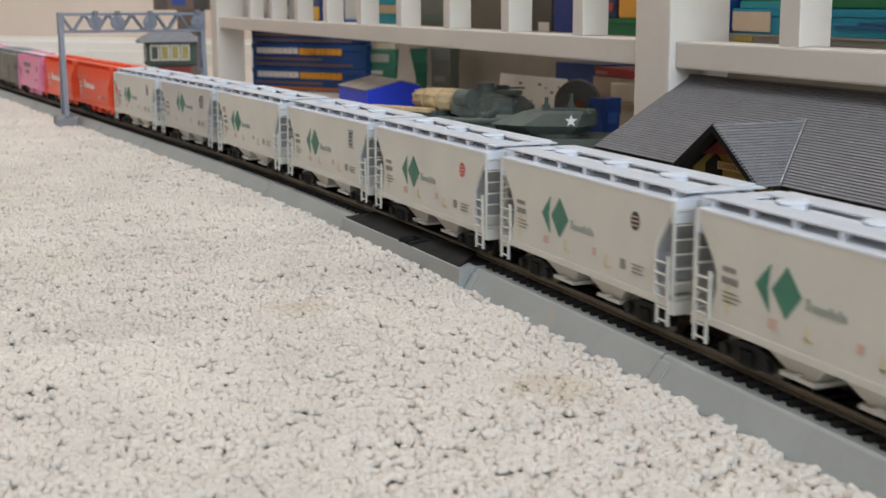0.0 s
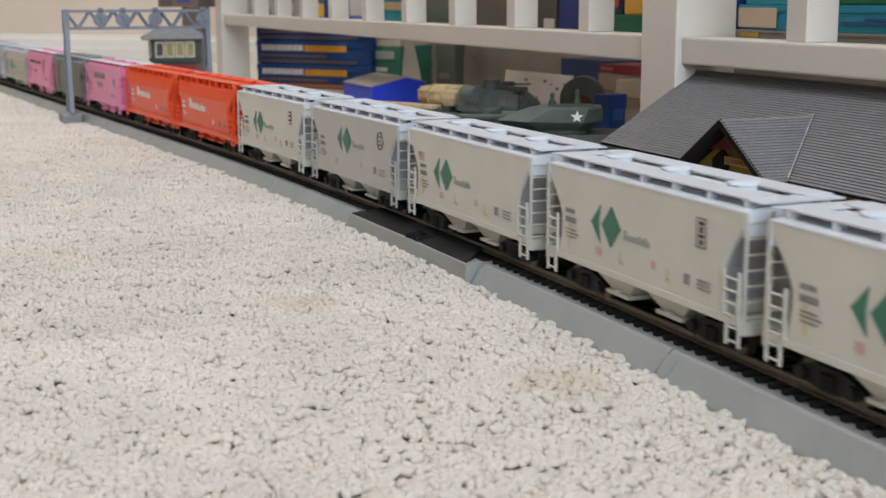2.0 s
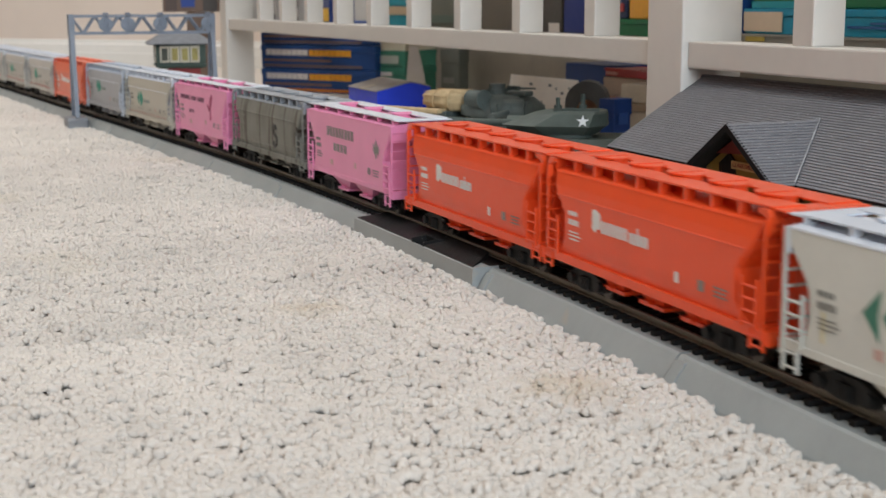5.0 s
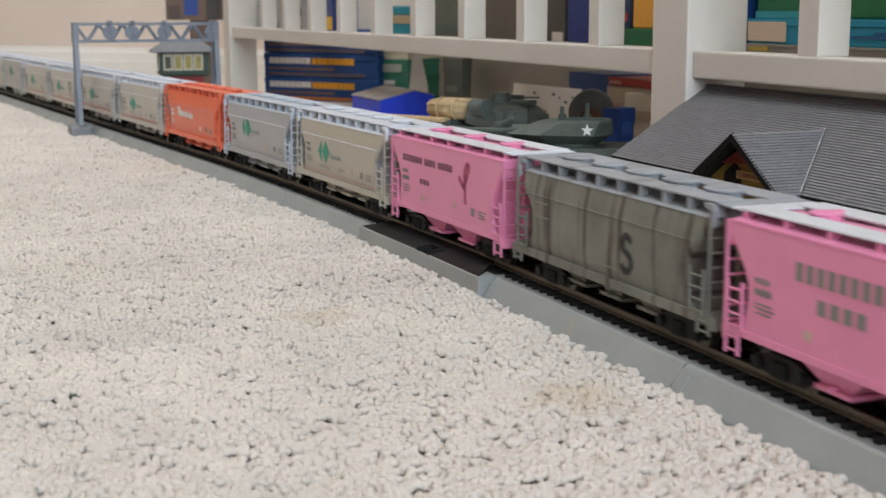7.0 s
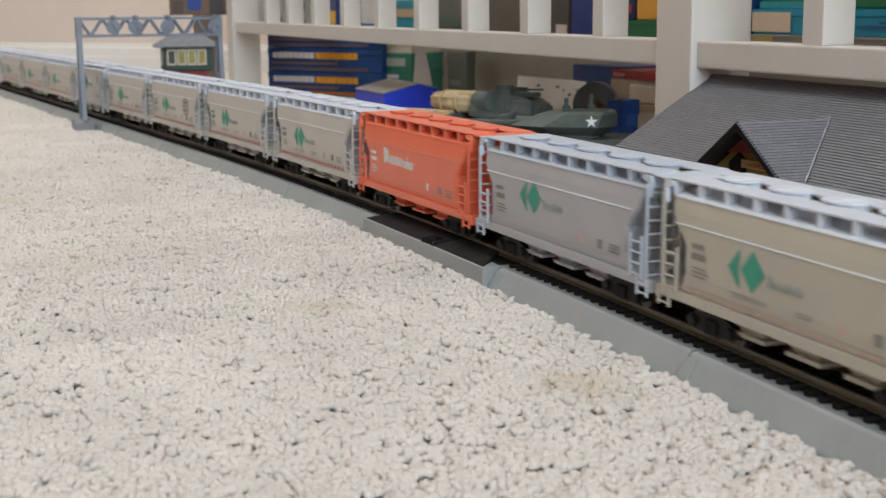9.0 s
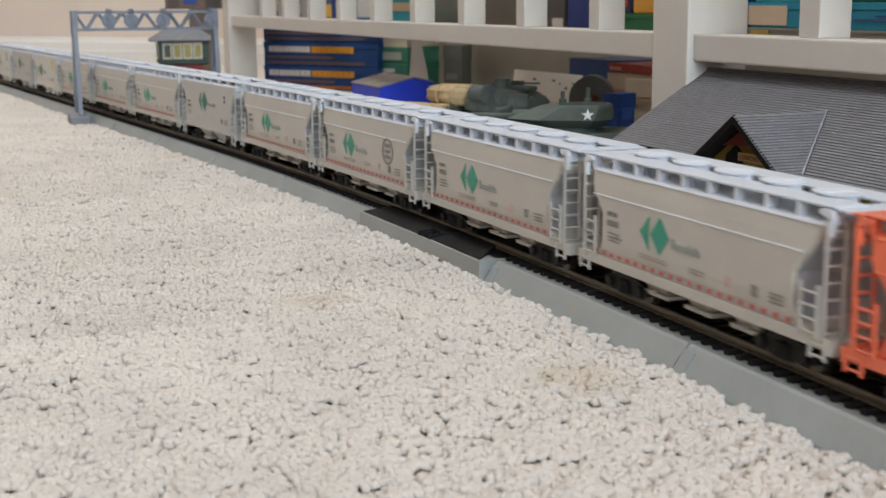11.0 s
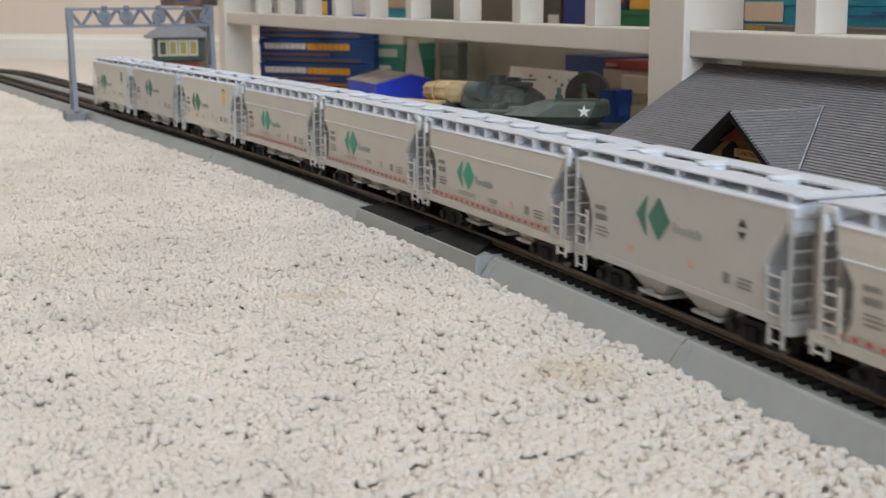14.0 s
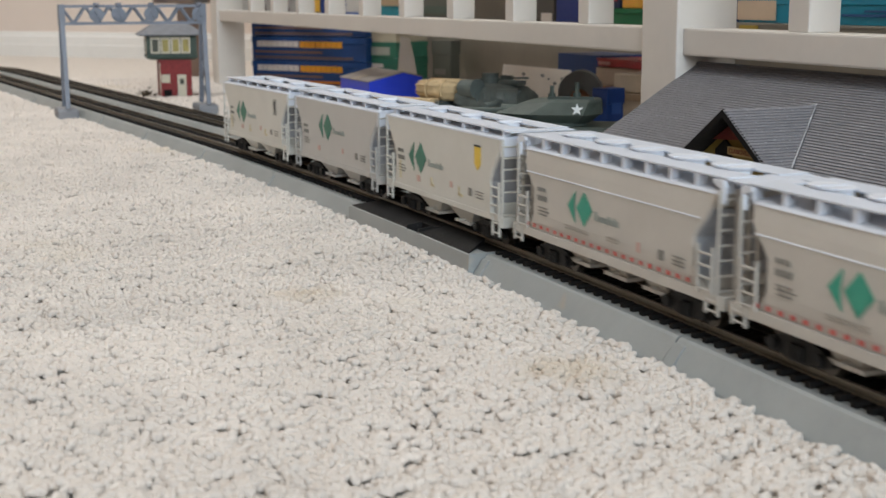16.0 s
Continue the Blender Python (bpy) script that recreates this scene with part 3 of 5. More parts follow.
def markings(car, shape, scheme, badge, L, slide):
    y = -HALF_W - 0.0001 if shape == "flat" else -HALF_W - 0.0002
    left = -L / 2
    kx, kz = (1.22, 0.86) if shape == "flat" else (1.06, 0.74)
    if shape == "flat":
        mid, lz = (0.0495, 0.0295) if scheme == "cream" else (0.0590, 0.0328)
    else:
        mid, lz = 0.0607, 0.0305 if scheme == "grey" else 0.0280
    mid += left + slide
    if scheme in ("cream", "warm", "lightgrey", "grey", "beige"):
        logo = M_GREEN_LOGO if shape == "flat" else M_TEAL_LOGO
        tip = mid - 0.0068 * kx
        part("logo_half", flat_shape([(tip - 0.0060 * kx, lz), (tip, lz + 0.0084 * kz), (tip - 0.0010 * kx, lz), (tip, lz - 0.0084 * kz)], y), logo, car, "green half diamond")
        part("logo_diamond", flat_shape([(mid - 0.0060 * kx, lz), (mid, lz + 0.0090 * kz), (mid + 0.0060 * kx, lz), (mid, lz - 0.0090 * kz)], y), logo, car, "green diamond")
        # a taller first bar, then low ones, two rising above the rest
        nx = mid + 0.0080 * kx
        rows = [(nx, lz - 0.0030, 0.0016, 0.0036)]
        rows += [(nx + 0.0026 + i * 0.0020, lz - 0.0030, 0.0013, 0.0021 if i not in (4, 6) else 0.0030) for i in range(8)]
        part("name_bar", bars(bmesh.new(), rows, y), M_NAME, car, "small grey-green name lettering bars")
        if badge:
            if badge == "flag":
                emblem(badge, car, y, left + 0.0175, 0.0355)
            else:
                emblem(badge, car, y, left + (0.1137 if shape == "flat" else 0.1172), 0.0372 if shape == "flat" else 0.0298)
    elif scheme in ("orange", "coral"):
        bm = bmesh.new()
        add_prism(bm, [(left + 0.042, 0.0275), (left + 0.0445, 0.0262), (left + 0.046, 0.0280), (left + 0.0485, 0.0278), (left + 0.0485, 0.0335), (left + 0.0445, 0.0352), (left + 0.042, 0.0345)], "y", y, y - 0.0002)
        bars(bm, letters(left + 0.0495, 0.0268, 0.0205, 0.0046, 7) + letters(left + 0.071, 0.0265, 0.014, 0.0040, 6) + [(left + 0.0765, 0.0265, 0.0008, 0.0062)], y)
        part("name_bar", bm, M_WHITE, car, "white name lettering bars and emblem")
    elif scheme == "pink":
        if badge == "ribbon":
            bm = bars(bmesh.new(), letters(left + 0.0165, 0.0362, 0.027, 0.0034, 7) + letters(left + 0.0465, 0.0362, 0.0145, 0.0034, 4) + letters(left + 0.064, 0.0362, 0.018, 0.0034, 5) + letters(left + 0.040, 0.0262, 0.013, 0.0026, 3), y)
            part("name_bar", bm, M_PLUM, car, "dark name lettering bars")
            bm = bmesh.new()
            rx, rz = left + 0.0965, 0.0335
            loop = [(rx - 0.0070, rz + 0.0015), (rx - 0.0018, rz - 0.0030), (rx + 0.0028, rz + 0.0035), (rx + 0.0050, rz + 0.0080), (rx + 0.0028, rz + 0.0088), (rx - 0.0004, rz + 0.0045), (rx - 0.0002, rz - 0.0010), (rx + 0.0004, rz - 0.0105)]
            for a, b in zip(loop, loop[1:]):
                d = (Vector(b) - Vector(a)).normalized()
                nn = Vector((-d.y, d.x)) * 0.0011
                add_prism(bm, [(a[0] + nn.x, a[1] + nn.y), (b[0] + nn.x, b[1] + nn.y), (b[0] - nn.x, b[1] - nn.y), (a[0] - nn.x, a[1] - nn.y)], "y", y, y - 0.0002)
            part("ribbon_emblem", bm, M_ROSE, car, "dark pink looped ribbon emblem")
        else:
            bm = bars(bmesh.new(), letters(left + 0.0365, 0.0345, 0.046, 0.0056, 9) + letters(left + 0.0475, 0.0262, 0.024, 0.0046, 4), y)
            part("name_bar", bm, M_INK, car, "grey name lettering bars")
            emblem("fleur", car, y, left + L * 0.85, 0.0335)
    elif scheme == "soot":
        bm = bmesh.new()
        cx, cz, w = left + 0.0990, 0.0250, 0.0024
        arc = [(cx + 0.0032 * math.cos(radians(a)), cz + 0.0034 + 0.0032 * math.sin(radians(a))) for a in range(20, 271, 25)]
        arc += [(cx + 0.0036 * math.cos(radians(a)), cz - 0.0034 + 0.0036 * math.sin(radians(a))) for a in range(90, -161, -25)]
        for a, b in zip(arc, arc[1:]):
            d = (Vector(b) - Vector(a)).normalized()
            nn = Vector((-d.y, d.x)) * w / 2
            e = d * 0.0003
            add_prism(bm, [(a[0] + nn.x - e.x, a[1] + nn.y - e.y), (b[0] + nn.x + e.x, b[1] + nn.y + e.y), (b[0] - nn.x + e.x, b[1] - nn.y + e.y), (a[0] - nn.x - e.x, a[1] - nn.y - e.y)], "y", y, y - 0.0002)
        part("curved_emblem", bm, M_BLACK, car, "black curled emblem")
        part("panel_mark", bars(bmesh.new(), [(left + 0.075, 0.0175, 0.018, 0.0005), (left + 0.022, 0.028, 0.011, 0.0005), (left + 0.022, 0.034, 0.011, 0.0005)], y), M_INK, car)
    # data panel, reporting marks and small inspection marks
    ink = M_WHITE if scheme in ("orange", "coral") else M_INK
    faint = M_PINKMARK if scheme not in ("orange", "coral") else M_WHITE
    if scheme != "soot":
        left += 0.0022 if shape == "flat" else 0.0085
        rows = letters(left + 0.0135, 0.0300, 0.008, 0.0017, 4) + letters(left + 0.0135, 0.0262, 0.009, 0.0022, 6)
        rows += [(left + 0.0140, 0.0232, 0.008, 0.0005), (left + 0.0140, 0.0218, 0.010, 0.0005), (left + 0.0145, 0.0203, 0.0075, 0.0005)]
        part("data_mark", bars(bmesh.new(), rows, y), ink, car)
        left = -L / 2
        rows = [(left + L * 0.755, 0.0185, 0.0034, 0.0036), (left + L * 0.815, 0.0212, 0.008, 0.0005), (left + L * 0.815, 0.0198, 0.007, 0.0005), (left + L * 0.815, 0.0184, 0.0076, 0.0005)]
        part("inspection_mark", bars(bmesh.new(), rows, y), M_INK, car)
        rows = [(left + L * 0.30, 0.0175, 0.004, 0.0030), (left + L * 0.60, 0.0195, 0.0025, 0.0030)] if shape == "flat" else [(left + L * 0.66, 0.0185, 0.0022, 0.0036)]
        part("faint_mark", bars(bmesh.new(), rows, y), faint, car)
    if scheme in ("cream", "warm") and shape == "flat":
        rows = [(left + L * 0.13, 0.0165, 0.0016, 0.009), (left + L * 0.43, 0.0175, 0.0016, 0.004), (left + L * 0.43, 0.0172, 0.004, 0.0012), (left + L * 0.67, 0.0170, 0.0016, 0.0045), (left + L * 0.67, 0.0168, 0.005, 0.0012)]
        part("yellow_stripe", bars(bmesh.new(), rows, y), M_PALEYEL, car)
    if shape == "round" and scheme in ("warm", "beige", "lightgrey"):
        rows = [(left + 0.0120 + i * 0.0062, 0.0144, 0.0022, 0.0014) for i in range(21)]
        red = M_RED if scheme == "warm" else M_PINKMARK
        for r in rows:
            part("red_dash", shared("dash", lambda: bars(bmesh.new(), [(0, 0, r[2], r[3])], y), red), red, car, at=pose(r[0], 0, r[1]))
        rows = [(left + L * 0.30, 0.0195, 0.019, 0.0004), (left + L * 0.30, 0.0183, 0.019, 0.0004), (left + L * 0.52, 0.0200, 0.009, 0.0005), (left + L * 0.52, 0.0188, 0.008, 0.0005)]
        part("note_line", bars(bmesh.new(), rows, y), M_INK_FAINT, car)


def hopper_car(shape, scheme, badge, slide):
    side, roof_mat, words = SCHEME[scheme]
    walk_mat = P_TRIMLIT if scheme == "pink" else P_BOARDLIT if roof_mat == P_TRIMLIT else roof_mat
    L = LEN[shape]
    h = L / 2
    what = "flat-sided" if shape == "flat" else "round-sided"
    car = thing("hopper_car", f"{words} {what} covered hopper model car on the track", "model train car", "cars of the model train")
    if shape == "flat":
        edge = [(0.0132, 0.0085), (0.0180, 0.0100), (0.0230, 0.0112), (0.0280, 0.0112), (0.0325, 0.0090), (0.0375, 0.0050), (0.0425, 0.0008)]
        body = [(z, h - q, HALF_W) for z, q in edge] + [(0.0445, h, HALF_W), (0.0470, h, HALF_W)]
        top = [(0.0471, h, HALF_W + 0.0002), (0.0478, h, HALF_W + 0.0001), (0.0484, h, 0.0150), (0.0488, h, 0.0095), (0.0494, h - 0.0003, 0.0070), (0.0500, h - 0.0005, 0.004)]
    else:
        edge = [(0.0132, 0.0100), (0.0165, 0.0145), (0.0200, 0.0168), (0.0300, 0.0168), (0.0338, 0.0138), (0.0372, 0.0100), (0.0405, 0.0078)]
        body = [(z, h - q, 0.0175 if z < 0.014 else 0.0182 if z < 0.017 else 0.0180 if z > 0.039 else HALF_W) for z, q in edge] + [(0.0455, h - 0.0060, 0.0168)]
        top = [(0.0456, h - 0.0058, 0.0171), (0.0463, h - 0.0058, 0.0166), (0.0469, h - 0.0058, 0.0138), (0.0475, h - 0.0058, 0.0095), (0.0482, h - 0.0062, 0.004)]
    part("body", shared("body" + shape, lambda: tower_loft(body, 0.0012), side), side, car)
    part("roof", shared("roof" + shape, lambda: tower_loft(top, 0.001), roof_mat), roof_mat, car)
    # side sill and centre sill
    for s in (-1, 1):
        part("side_sill", shared("sill" + shape + str(s), lambda: box(-h + 0.001, h - 0.001, s * 0.0176, s * 0.0188, 0.0108 if shape == "flat" else 0.0098, 0.0134, 0.0002), side), side, car)
    part("centre_sill", shared("csill" + shape, lambda: box(-h - 0.004, h + 0.004, -0.003, 0.003, 0.0088, 0.0128), side), side, car)
    if shape == "round":
        for s in (-1, 1):
            # bead painted paler than the side, as the highlight along the crease
            part("seam", shared("seam" + str(s), lambda: cyl((-h + 0.0105, s * 0.0185, 0.0369), (h - 0.0130, s * 0.0185, 0.0369), 0.00030, 6), P_TRIMLIT if scheme not in ("orange", "coral", "soot") else side), side, car, "weld seam, its highlight put in as pale paint")
    # running boards on brackets, with cross boards at the ends
    nb = 7 if shape == "flat" else 10
    for s in (-1, 1):
        part("running_board", shared("walk" + shape + str(s), lambda: box(-h + 0.002, h - 0.002, s * (0.0052 if shape == "flat" else 0.0042), s * 0.0160, 0.0508, 0.0515, 0.0002), walk_mat), walk_mat, car)
        for i in range(nb):
            x = -h + 0.004 + i * (L - 0.008) / (nb - 1)
            part("bracket", shared("bracket" + str(s), lambda: box(-0.0009, 0.0009, s * 0.0120, s * 0.0156, 0.0460, 0.0509), roof_mat), roof_mat, car, at=pose(x, 0, 0))
        part("cross_board", shared("cross" + shape + str(s), lambda: box(s * (h - 0.006), s * (h + 0.004), -0.0158, 0.0158, 0.0504, 0.0510, 0.0001), walk_mat), walk_mat, car)
    # hatches
    hatch_mat = side if scheme == "pink" else roof_mat
    if shape == "flat":
        def round_hatch():
            bm = bmesh.new()
            add_cyl(bm, (0, 0, 0.0490), (0, 0, 0.0518), 0.0048, 24)
            add_cyl(bm, (0, 0, 0.0518), (0, 0, 0.0524), 0.0056, 24, 0.0052)
            add_box(bm, -0.0012, 0.0012, -0.0060, 0.0060, 0.0523, 0.0528)
            return bm
        for i in range(3):
            part("roof_hatch", shared("hatch", round_hatch, hatch_mat), hatch_mat, car, at=pose(-h + 0.0245 + i * 0.0420, 0, 0))
    else:
        def oval_hatch():
            bm = bmesh.new()
            for r, z0, z1 in ((0.86, 0.0470, 0.0519), (1.0, 0.0519, 0.0525)):
                add_prism(bm, [(0.0092 * r * math.cos(math.pi * k / 12), 0.0062 * r * math.sin(math.pi * k / 12)) for k in range(24)], "z", z0, z1)
            add_box(bm, -0.0007, 0.0007, -0.0066, 0.0066, 0.0524, 0.0528)
            return bm
        for i in range(5):
            part("roof_hatch", shared("oval", oval_hatch, hatch_mat, False), hatch_mat, car, at=pose(-0.0554 + i * 0.0277, 0.0, 0))
    # ends: slope sheet posts, platforms, ladders, grab steps
    for e in (-1, 1):
        part("end_platform", shared("plat" + shape + str(e), lambda: box(e * (h - 0.014), e * (h + 0.0015), -0.0182, 0.0182, 0.0112, 0.0128, 0.0002), side), side, car)
        part("end_sill", shared("esill" + shape + str(e), lambda: box(e * (h - 0.0005), e * (h + 0.0022), -0.0186, 0.0186, 0.0085, 0.0132, 0.0003), side), side, car)
        # pale cars get the end sheet with shade put into its grey
        sheet = P_ENDSHADE if scheme in ("cream", "warm", "lightgrey", "beige", "grey") else side
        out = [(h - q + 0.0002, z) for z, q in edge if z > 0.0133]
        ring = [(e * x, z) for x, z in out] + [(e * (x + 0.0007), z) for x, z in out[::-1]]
        part("end_sheet", shared("esheet%s%d" % (shape, e), lambda: prism(ring, "y", -0.0174, 0.0174), sheet), sheet, car, "sloping end sheet, darkened for shade on pale cars")
        part("end_post", shared("epost" + shape + str(e), lambda: add_box(box(e * (h - 0.0045), e * (h - 0.0033), -0.0062, -0.005, 0.0125, 0.044), e * (h - 0.0045), e * (h - 0.0033), 0.005, 0.0062, 0.0125, 0.044), side), side, car)
        for s in (-1, 1):
            lad = side if scheme != "grey" else roof_mat
            tall = 0.0285
            xe, ye, foot = (h + 0.0012, 0.0085, 0.0042) if shape == "flat" else (h - 0.0022, 0.0115, 0.0064)
            part("side_ladder", shared("slad%s%d%d" % (shape, e, s), lambda: ladder(e * (xe - 0.0020), e * (xe - 0.0105), s * 0.0190, s * 0.0190, 0.0125, tall, 4), lad), lad, car)
            part("end_ladder", shared("elad%s%d%d" % (shape, e, s), lambda: ladder(e * xe, e * xe, s * 0.0182, s * ye, 0.0125, 0.0475, 7), lad), lad, car)
            part("corner_step", shared("step%s%d%d" % (shape, e, s), lambda: ladder(e * (h - 0.0005), e * (h - 0.0075), s * 0.0188, s * 0.0188, foot, 0.0130, 2), lad), lad, car)
        if shape == "flat":
            part("end_plate", shared("eplate%d" % e, lambda: box(e * (h - 0.0006), e * (h + 0.0006), -HALF_W, HALF_W, 0.0398, 0.0478, 0.0002), roof_mat), roof_mat, car)
        else:
            for y in (-1, 1):
                part("corner_brace", shared("brace%d%d" % (e, y), lambda: prism([(e * (h - 0.0070), 0.0506), (e * (h - 0.0015), 0.0506), (e * (h - 0.0006), 0.0486), (e * (h - 0.0012), 0.0430), (e * (h - 0.0030), 0.0430), (e * (h - 0.0026), 0.0480), (e * (h - 0.0070), 0.0494)][::e], "y", y * 0.0178, y * 0.0164), roof_mat), roof_mat, car)
        part("coupler", shared("coupler%s%d" % (shape, e), lambda: add_box(box(e * (h + 0.002), e * (h + 0.0075), -0.0016, 0.0016, 0.0078, 0.0100), e * (h + 0.0065), e * (h + 0.0105), -0.0028, 0.0012, 0.0070, 0.0106, 0.0006), M_COUPLER), M_COUPLER, car)
        truck = part("truck", shared("truck", truck_frame, M_TRUCK), M_TRUCK, car, "black four-wheel truck", at=pose(e * (h - (0.0235 if shape == "flat" else 0.0275)), 0, DROP))
        for x in (-0.0115, 0.0115):
            part("wheelset", shared("wheelset", wheelset, M_WHEEL), M_WHEEL, truck, "brown metal wheels", at=pose(x, 0, 0))
    if shape == "flat":
        for x in (-0.0185, 0.0185):
            part("hopper_bay", shared("bayA", lambda: hopper_bay(0.0205, 0.0055, 0.0032, 0.0134, 0.0168), side), side, car, at=pose(x, 0, 0))
    else:
        for x in (-0.029, 0.0, 0.029):
            part("hopper_bay", shared("bayB", lambda: hopper_bay(0.0105, 0.0058, 0.0042, 0.0134, 0.0155), side), side, car, at=pose(x, 0, 0))
    markings(car, shape, scheme, badge, L, slide)
    return car


# where each car's trailing end stands on the line at the start, its make, paint, emblem, and how far its logo sits from the usual place
CARS = [
    (-0.0010, "flat", "cream", "", 0.0), (-0.1555, "flat", "cream", "dark", 0.0055), (-0.3122, "flat", "cream", "red", 0.0048), (-0.4645, "flat", "cream", "totem", 0.0032),
    (-0.6210, "flat", "cream", "flag", -0.0005), (-0.7760, "flat", "lightgrey", "ring", 0.0030), (-0.9320, "flat", "cream", "block", 0.0018),
    (-1.0983, "round", "orange", "", 0.0), (-1.2580, "round", "orange", "", 0.0), (-1.4182, "flat", "pink", "fleur", 0.0), (-1.5845, "round", "soot", "", 0.0), (-1.7355, "flat", "pink", "ribbon", 0.0),
    (-1.9030, "round", "beige", "", -0.0025), (-2.0675, "round", "grey", "", 0.0), (-2.2330, "round", "coral", "", 0.0),
    (-2.3980, "round", "warm", "", 0.0), (-2.5675, "round", "warm", "", 0.0012), (-2.7345, "round", "warm", "seal", -0.0015), (-2.9005, "round", "warm", "", 0.0040),
    (-3.0520, "flat", "lightgrey", "pips", 0.0035), (-3.2172, "round", "warm", "", -0.0025), (-3.3793, "round", "warm", "", 0.0), (-3.5438, "round", "warm", "", 0.0020),
    (-3.6965, "flat", "cream", "shield", -0.0035), (-3.8495, "flat", "lightgrey", "", 0.0), (-4.0050, "flat", "cream", "totem", -0.0035),
]
RUN = [(0, 0), (0.5, 0.0866), (1, 0.1728), (1.5, 0.2586), (2, 0.3473), (2.5, 0.4384), (3, 0.5364), (3.5, 0.6421), (4, 0.7503), (4.5, 0.8600), (5, 0.9712), (5.5, 1.0835),
       (6, 1.1960), (6.5, 1.3097), (7, 1.4220), (7.5, 1.5325), (8, 1.6415), (8.5, 1.7513), (9, 1.8599), (9.5, 1.9690), (10, 2.0782), (10.5, 2.1874), (11, 2.2966),
       (11.5, 2.4059), (12, 2.5135), (12.5, 2.6227), (13, 2.7315), (13.5, 2.8413), (14, 2.9502), (14.5, 3.0591), (15, 3.1695), (15.5, 3.2809), (16, 3.3913)]
TRAIN = [(hopper_car(shape, scheme, badge, slide), base + LEN[shape] / 2) for base, shape, scheme, badge, slide in CARS]


def motions():
    for car, mid in TRAIN:
        walk(car, [(t, on_line(mid + d)) for t, d in RUN])


# ---- the slatted shelf unit behind the track ----
FRONT = 0.148
shelf = thing("shelf_unit", "white painted wooden shelf unit with upright slats", "shelf")
for x0, x1 in ((-1.598, -1.557), (-0.342, -0.302), (0.94, 0.98)):
    part("post", box(x0, x1, FRONT, FRONT + 0.040, FLOOR, 0.62, 0.0016), M_SHELF, shelf)
    part("back_post", box(x0, x1, 0.46, 0.50, FLOOR, 0.62, 0.0016), M_SHELF, shelf)
for x0, x1 in ((-1.557, -0.342), (-0.302, 0.94)):
    part("bottom_rail", box(x0, x1, FRONT + 0.004, FRONT + 0.027, 0.0752, 0.0905, 0.0012), M_SHELF, shelf)
    part("top_rail", box(x0, x1, FRONT + 0.004, FRONT + 0.027, 0.575, 0.60, 0.0012), M_SHELF, shelf)
for i in range(9):
    x = -0.4295 - 0.1185 * i
    part("slat", box(x - 0.0075, x + 0.0075, FRONT + 0.006, FRONT + 0.025, 0.0904, 0.576, 0.0010), M_SHELF, shelf)
for i in range(9):
    x = -0.1975 + 0.1185 * i
    part("slat", box(x - 0.0085, x + 0.0085, FRONT + 0.006, FRONT + 0.025, 0.0904, 0.576, 0.0010), M_SHELF, shelf)
# gaps between the boards are added to let light through to the floor below
for i in range(5):
    y = FRONT + 0.050 + i * 0.056
    part("shelf_board", box(-1.598, 0.98, y, y + 0.026, 0.0735, 0.0835, 0.0008), M_SHELF, shelf)
part("back_board", box(-1.55, 0.93, 0.462, 0.47, FLOOR, 0.072), material("taupe_back_board", (0.36, 0.325, 0.27), 0.7, vary=0.12, scale=10), shelf, "taupe lower back board")
for x0, x1 in ((-1.590, -1.575), (0.95, 0.965)):
    part("side_panel", box(x0, x1, FRONT + 0.041, 0.459, 0.0836, 0.62), M_SHELF, shelf)

# ---- boxes and papers on the shelf ----


def carton(name, label, sizes, m, color, decor=(), rough=0.45, category="box", group="boxes on the shelf"):
    """A card box: body, lid seam and printed fields. decor: (face, u, v, w, h, colour) on the +x or -y face."""
    w, d, h = sizes
    t = thing(name, label, category, group, m)
    mat = material("card_" + "_".join("%02d" % int(c * 99) for c in color), color, rough, vary=0.10, scale=30)
    part("box_body", box(-w / 2, w / 2, -d / 2, d / 2, 0.0, h * 0.72, min(w, d, h) * 0.03), mat, t)
    part("box_lid", box(-w / 2 - 0.0008, w / 2 + 0.0008, -d / 2 - 0.0008, d / 2 + 0.0008, h * 0.72, h, min(w, d, h) * 0.03), mat, t)
    for face, u, v, ww, hh, col in decor:
        pm = material("print_" + "_".join("%02d" % int(c * 99) for c in col), col, 0.45, vary=0.06, scale=50)
        if face == "x":
            bm = box(w / 2 + 0.0006, w / 2 + 0.0013, -d / 2 + u * d, -d / 2 + (u + ww) * d, v * h, (v + hh) * h)
        else:
            bm = box(-w / 2 + u * w, -w / 2 + (u + ww) * w, -d / 2 - 0.0013, -d / 2 - 0.0006, v * h, (v + hh) * h)
        part("printed_field", bm, pm, t)
    return t


NAVY, ORANGE, WHITE_C, BLUE_C, TEAL, YEL, TAN = (0.010, 0.070, 0.27), (0.92, 0.42, 0.04), (0.86, 0.82, 0.82), (0.012, 0.045, 0.62), (0.01, 0.36, 0.46), (0.85, 0.50, 0.03), (0.62, 0.46, 0.28)
# the stack of navy boxes, its printed face towards the camera's end of the room
FACE = math.degrees(math.atan2(0.132, 0.18))
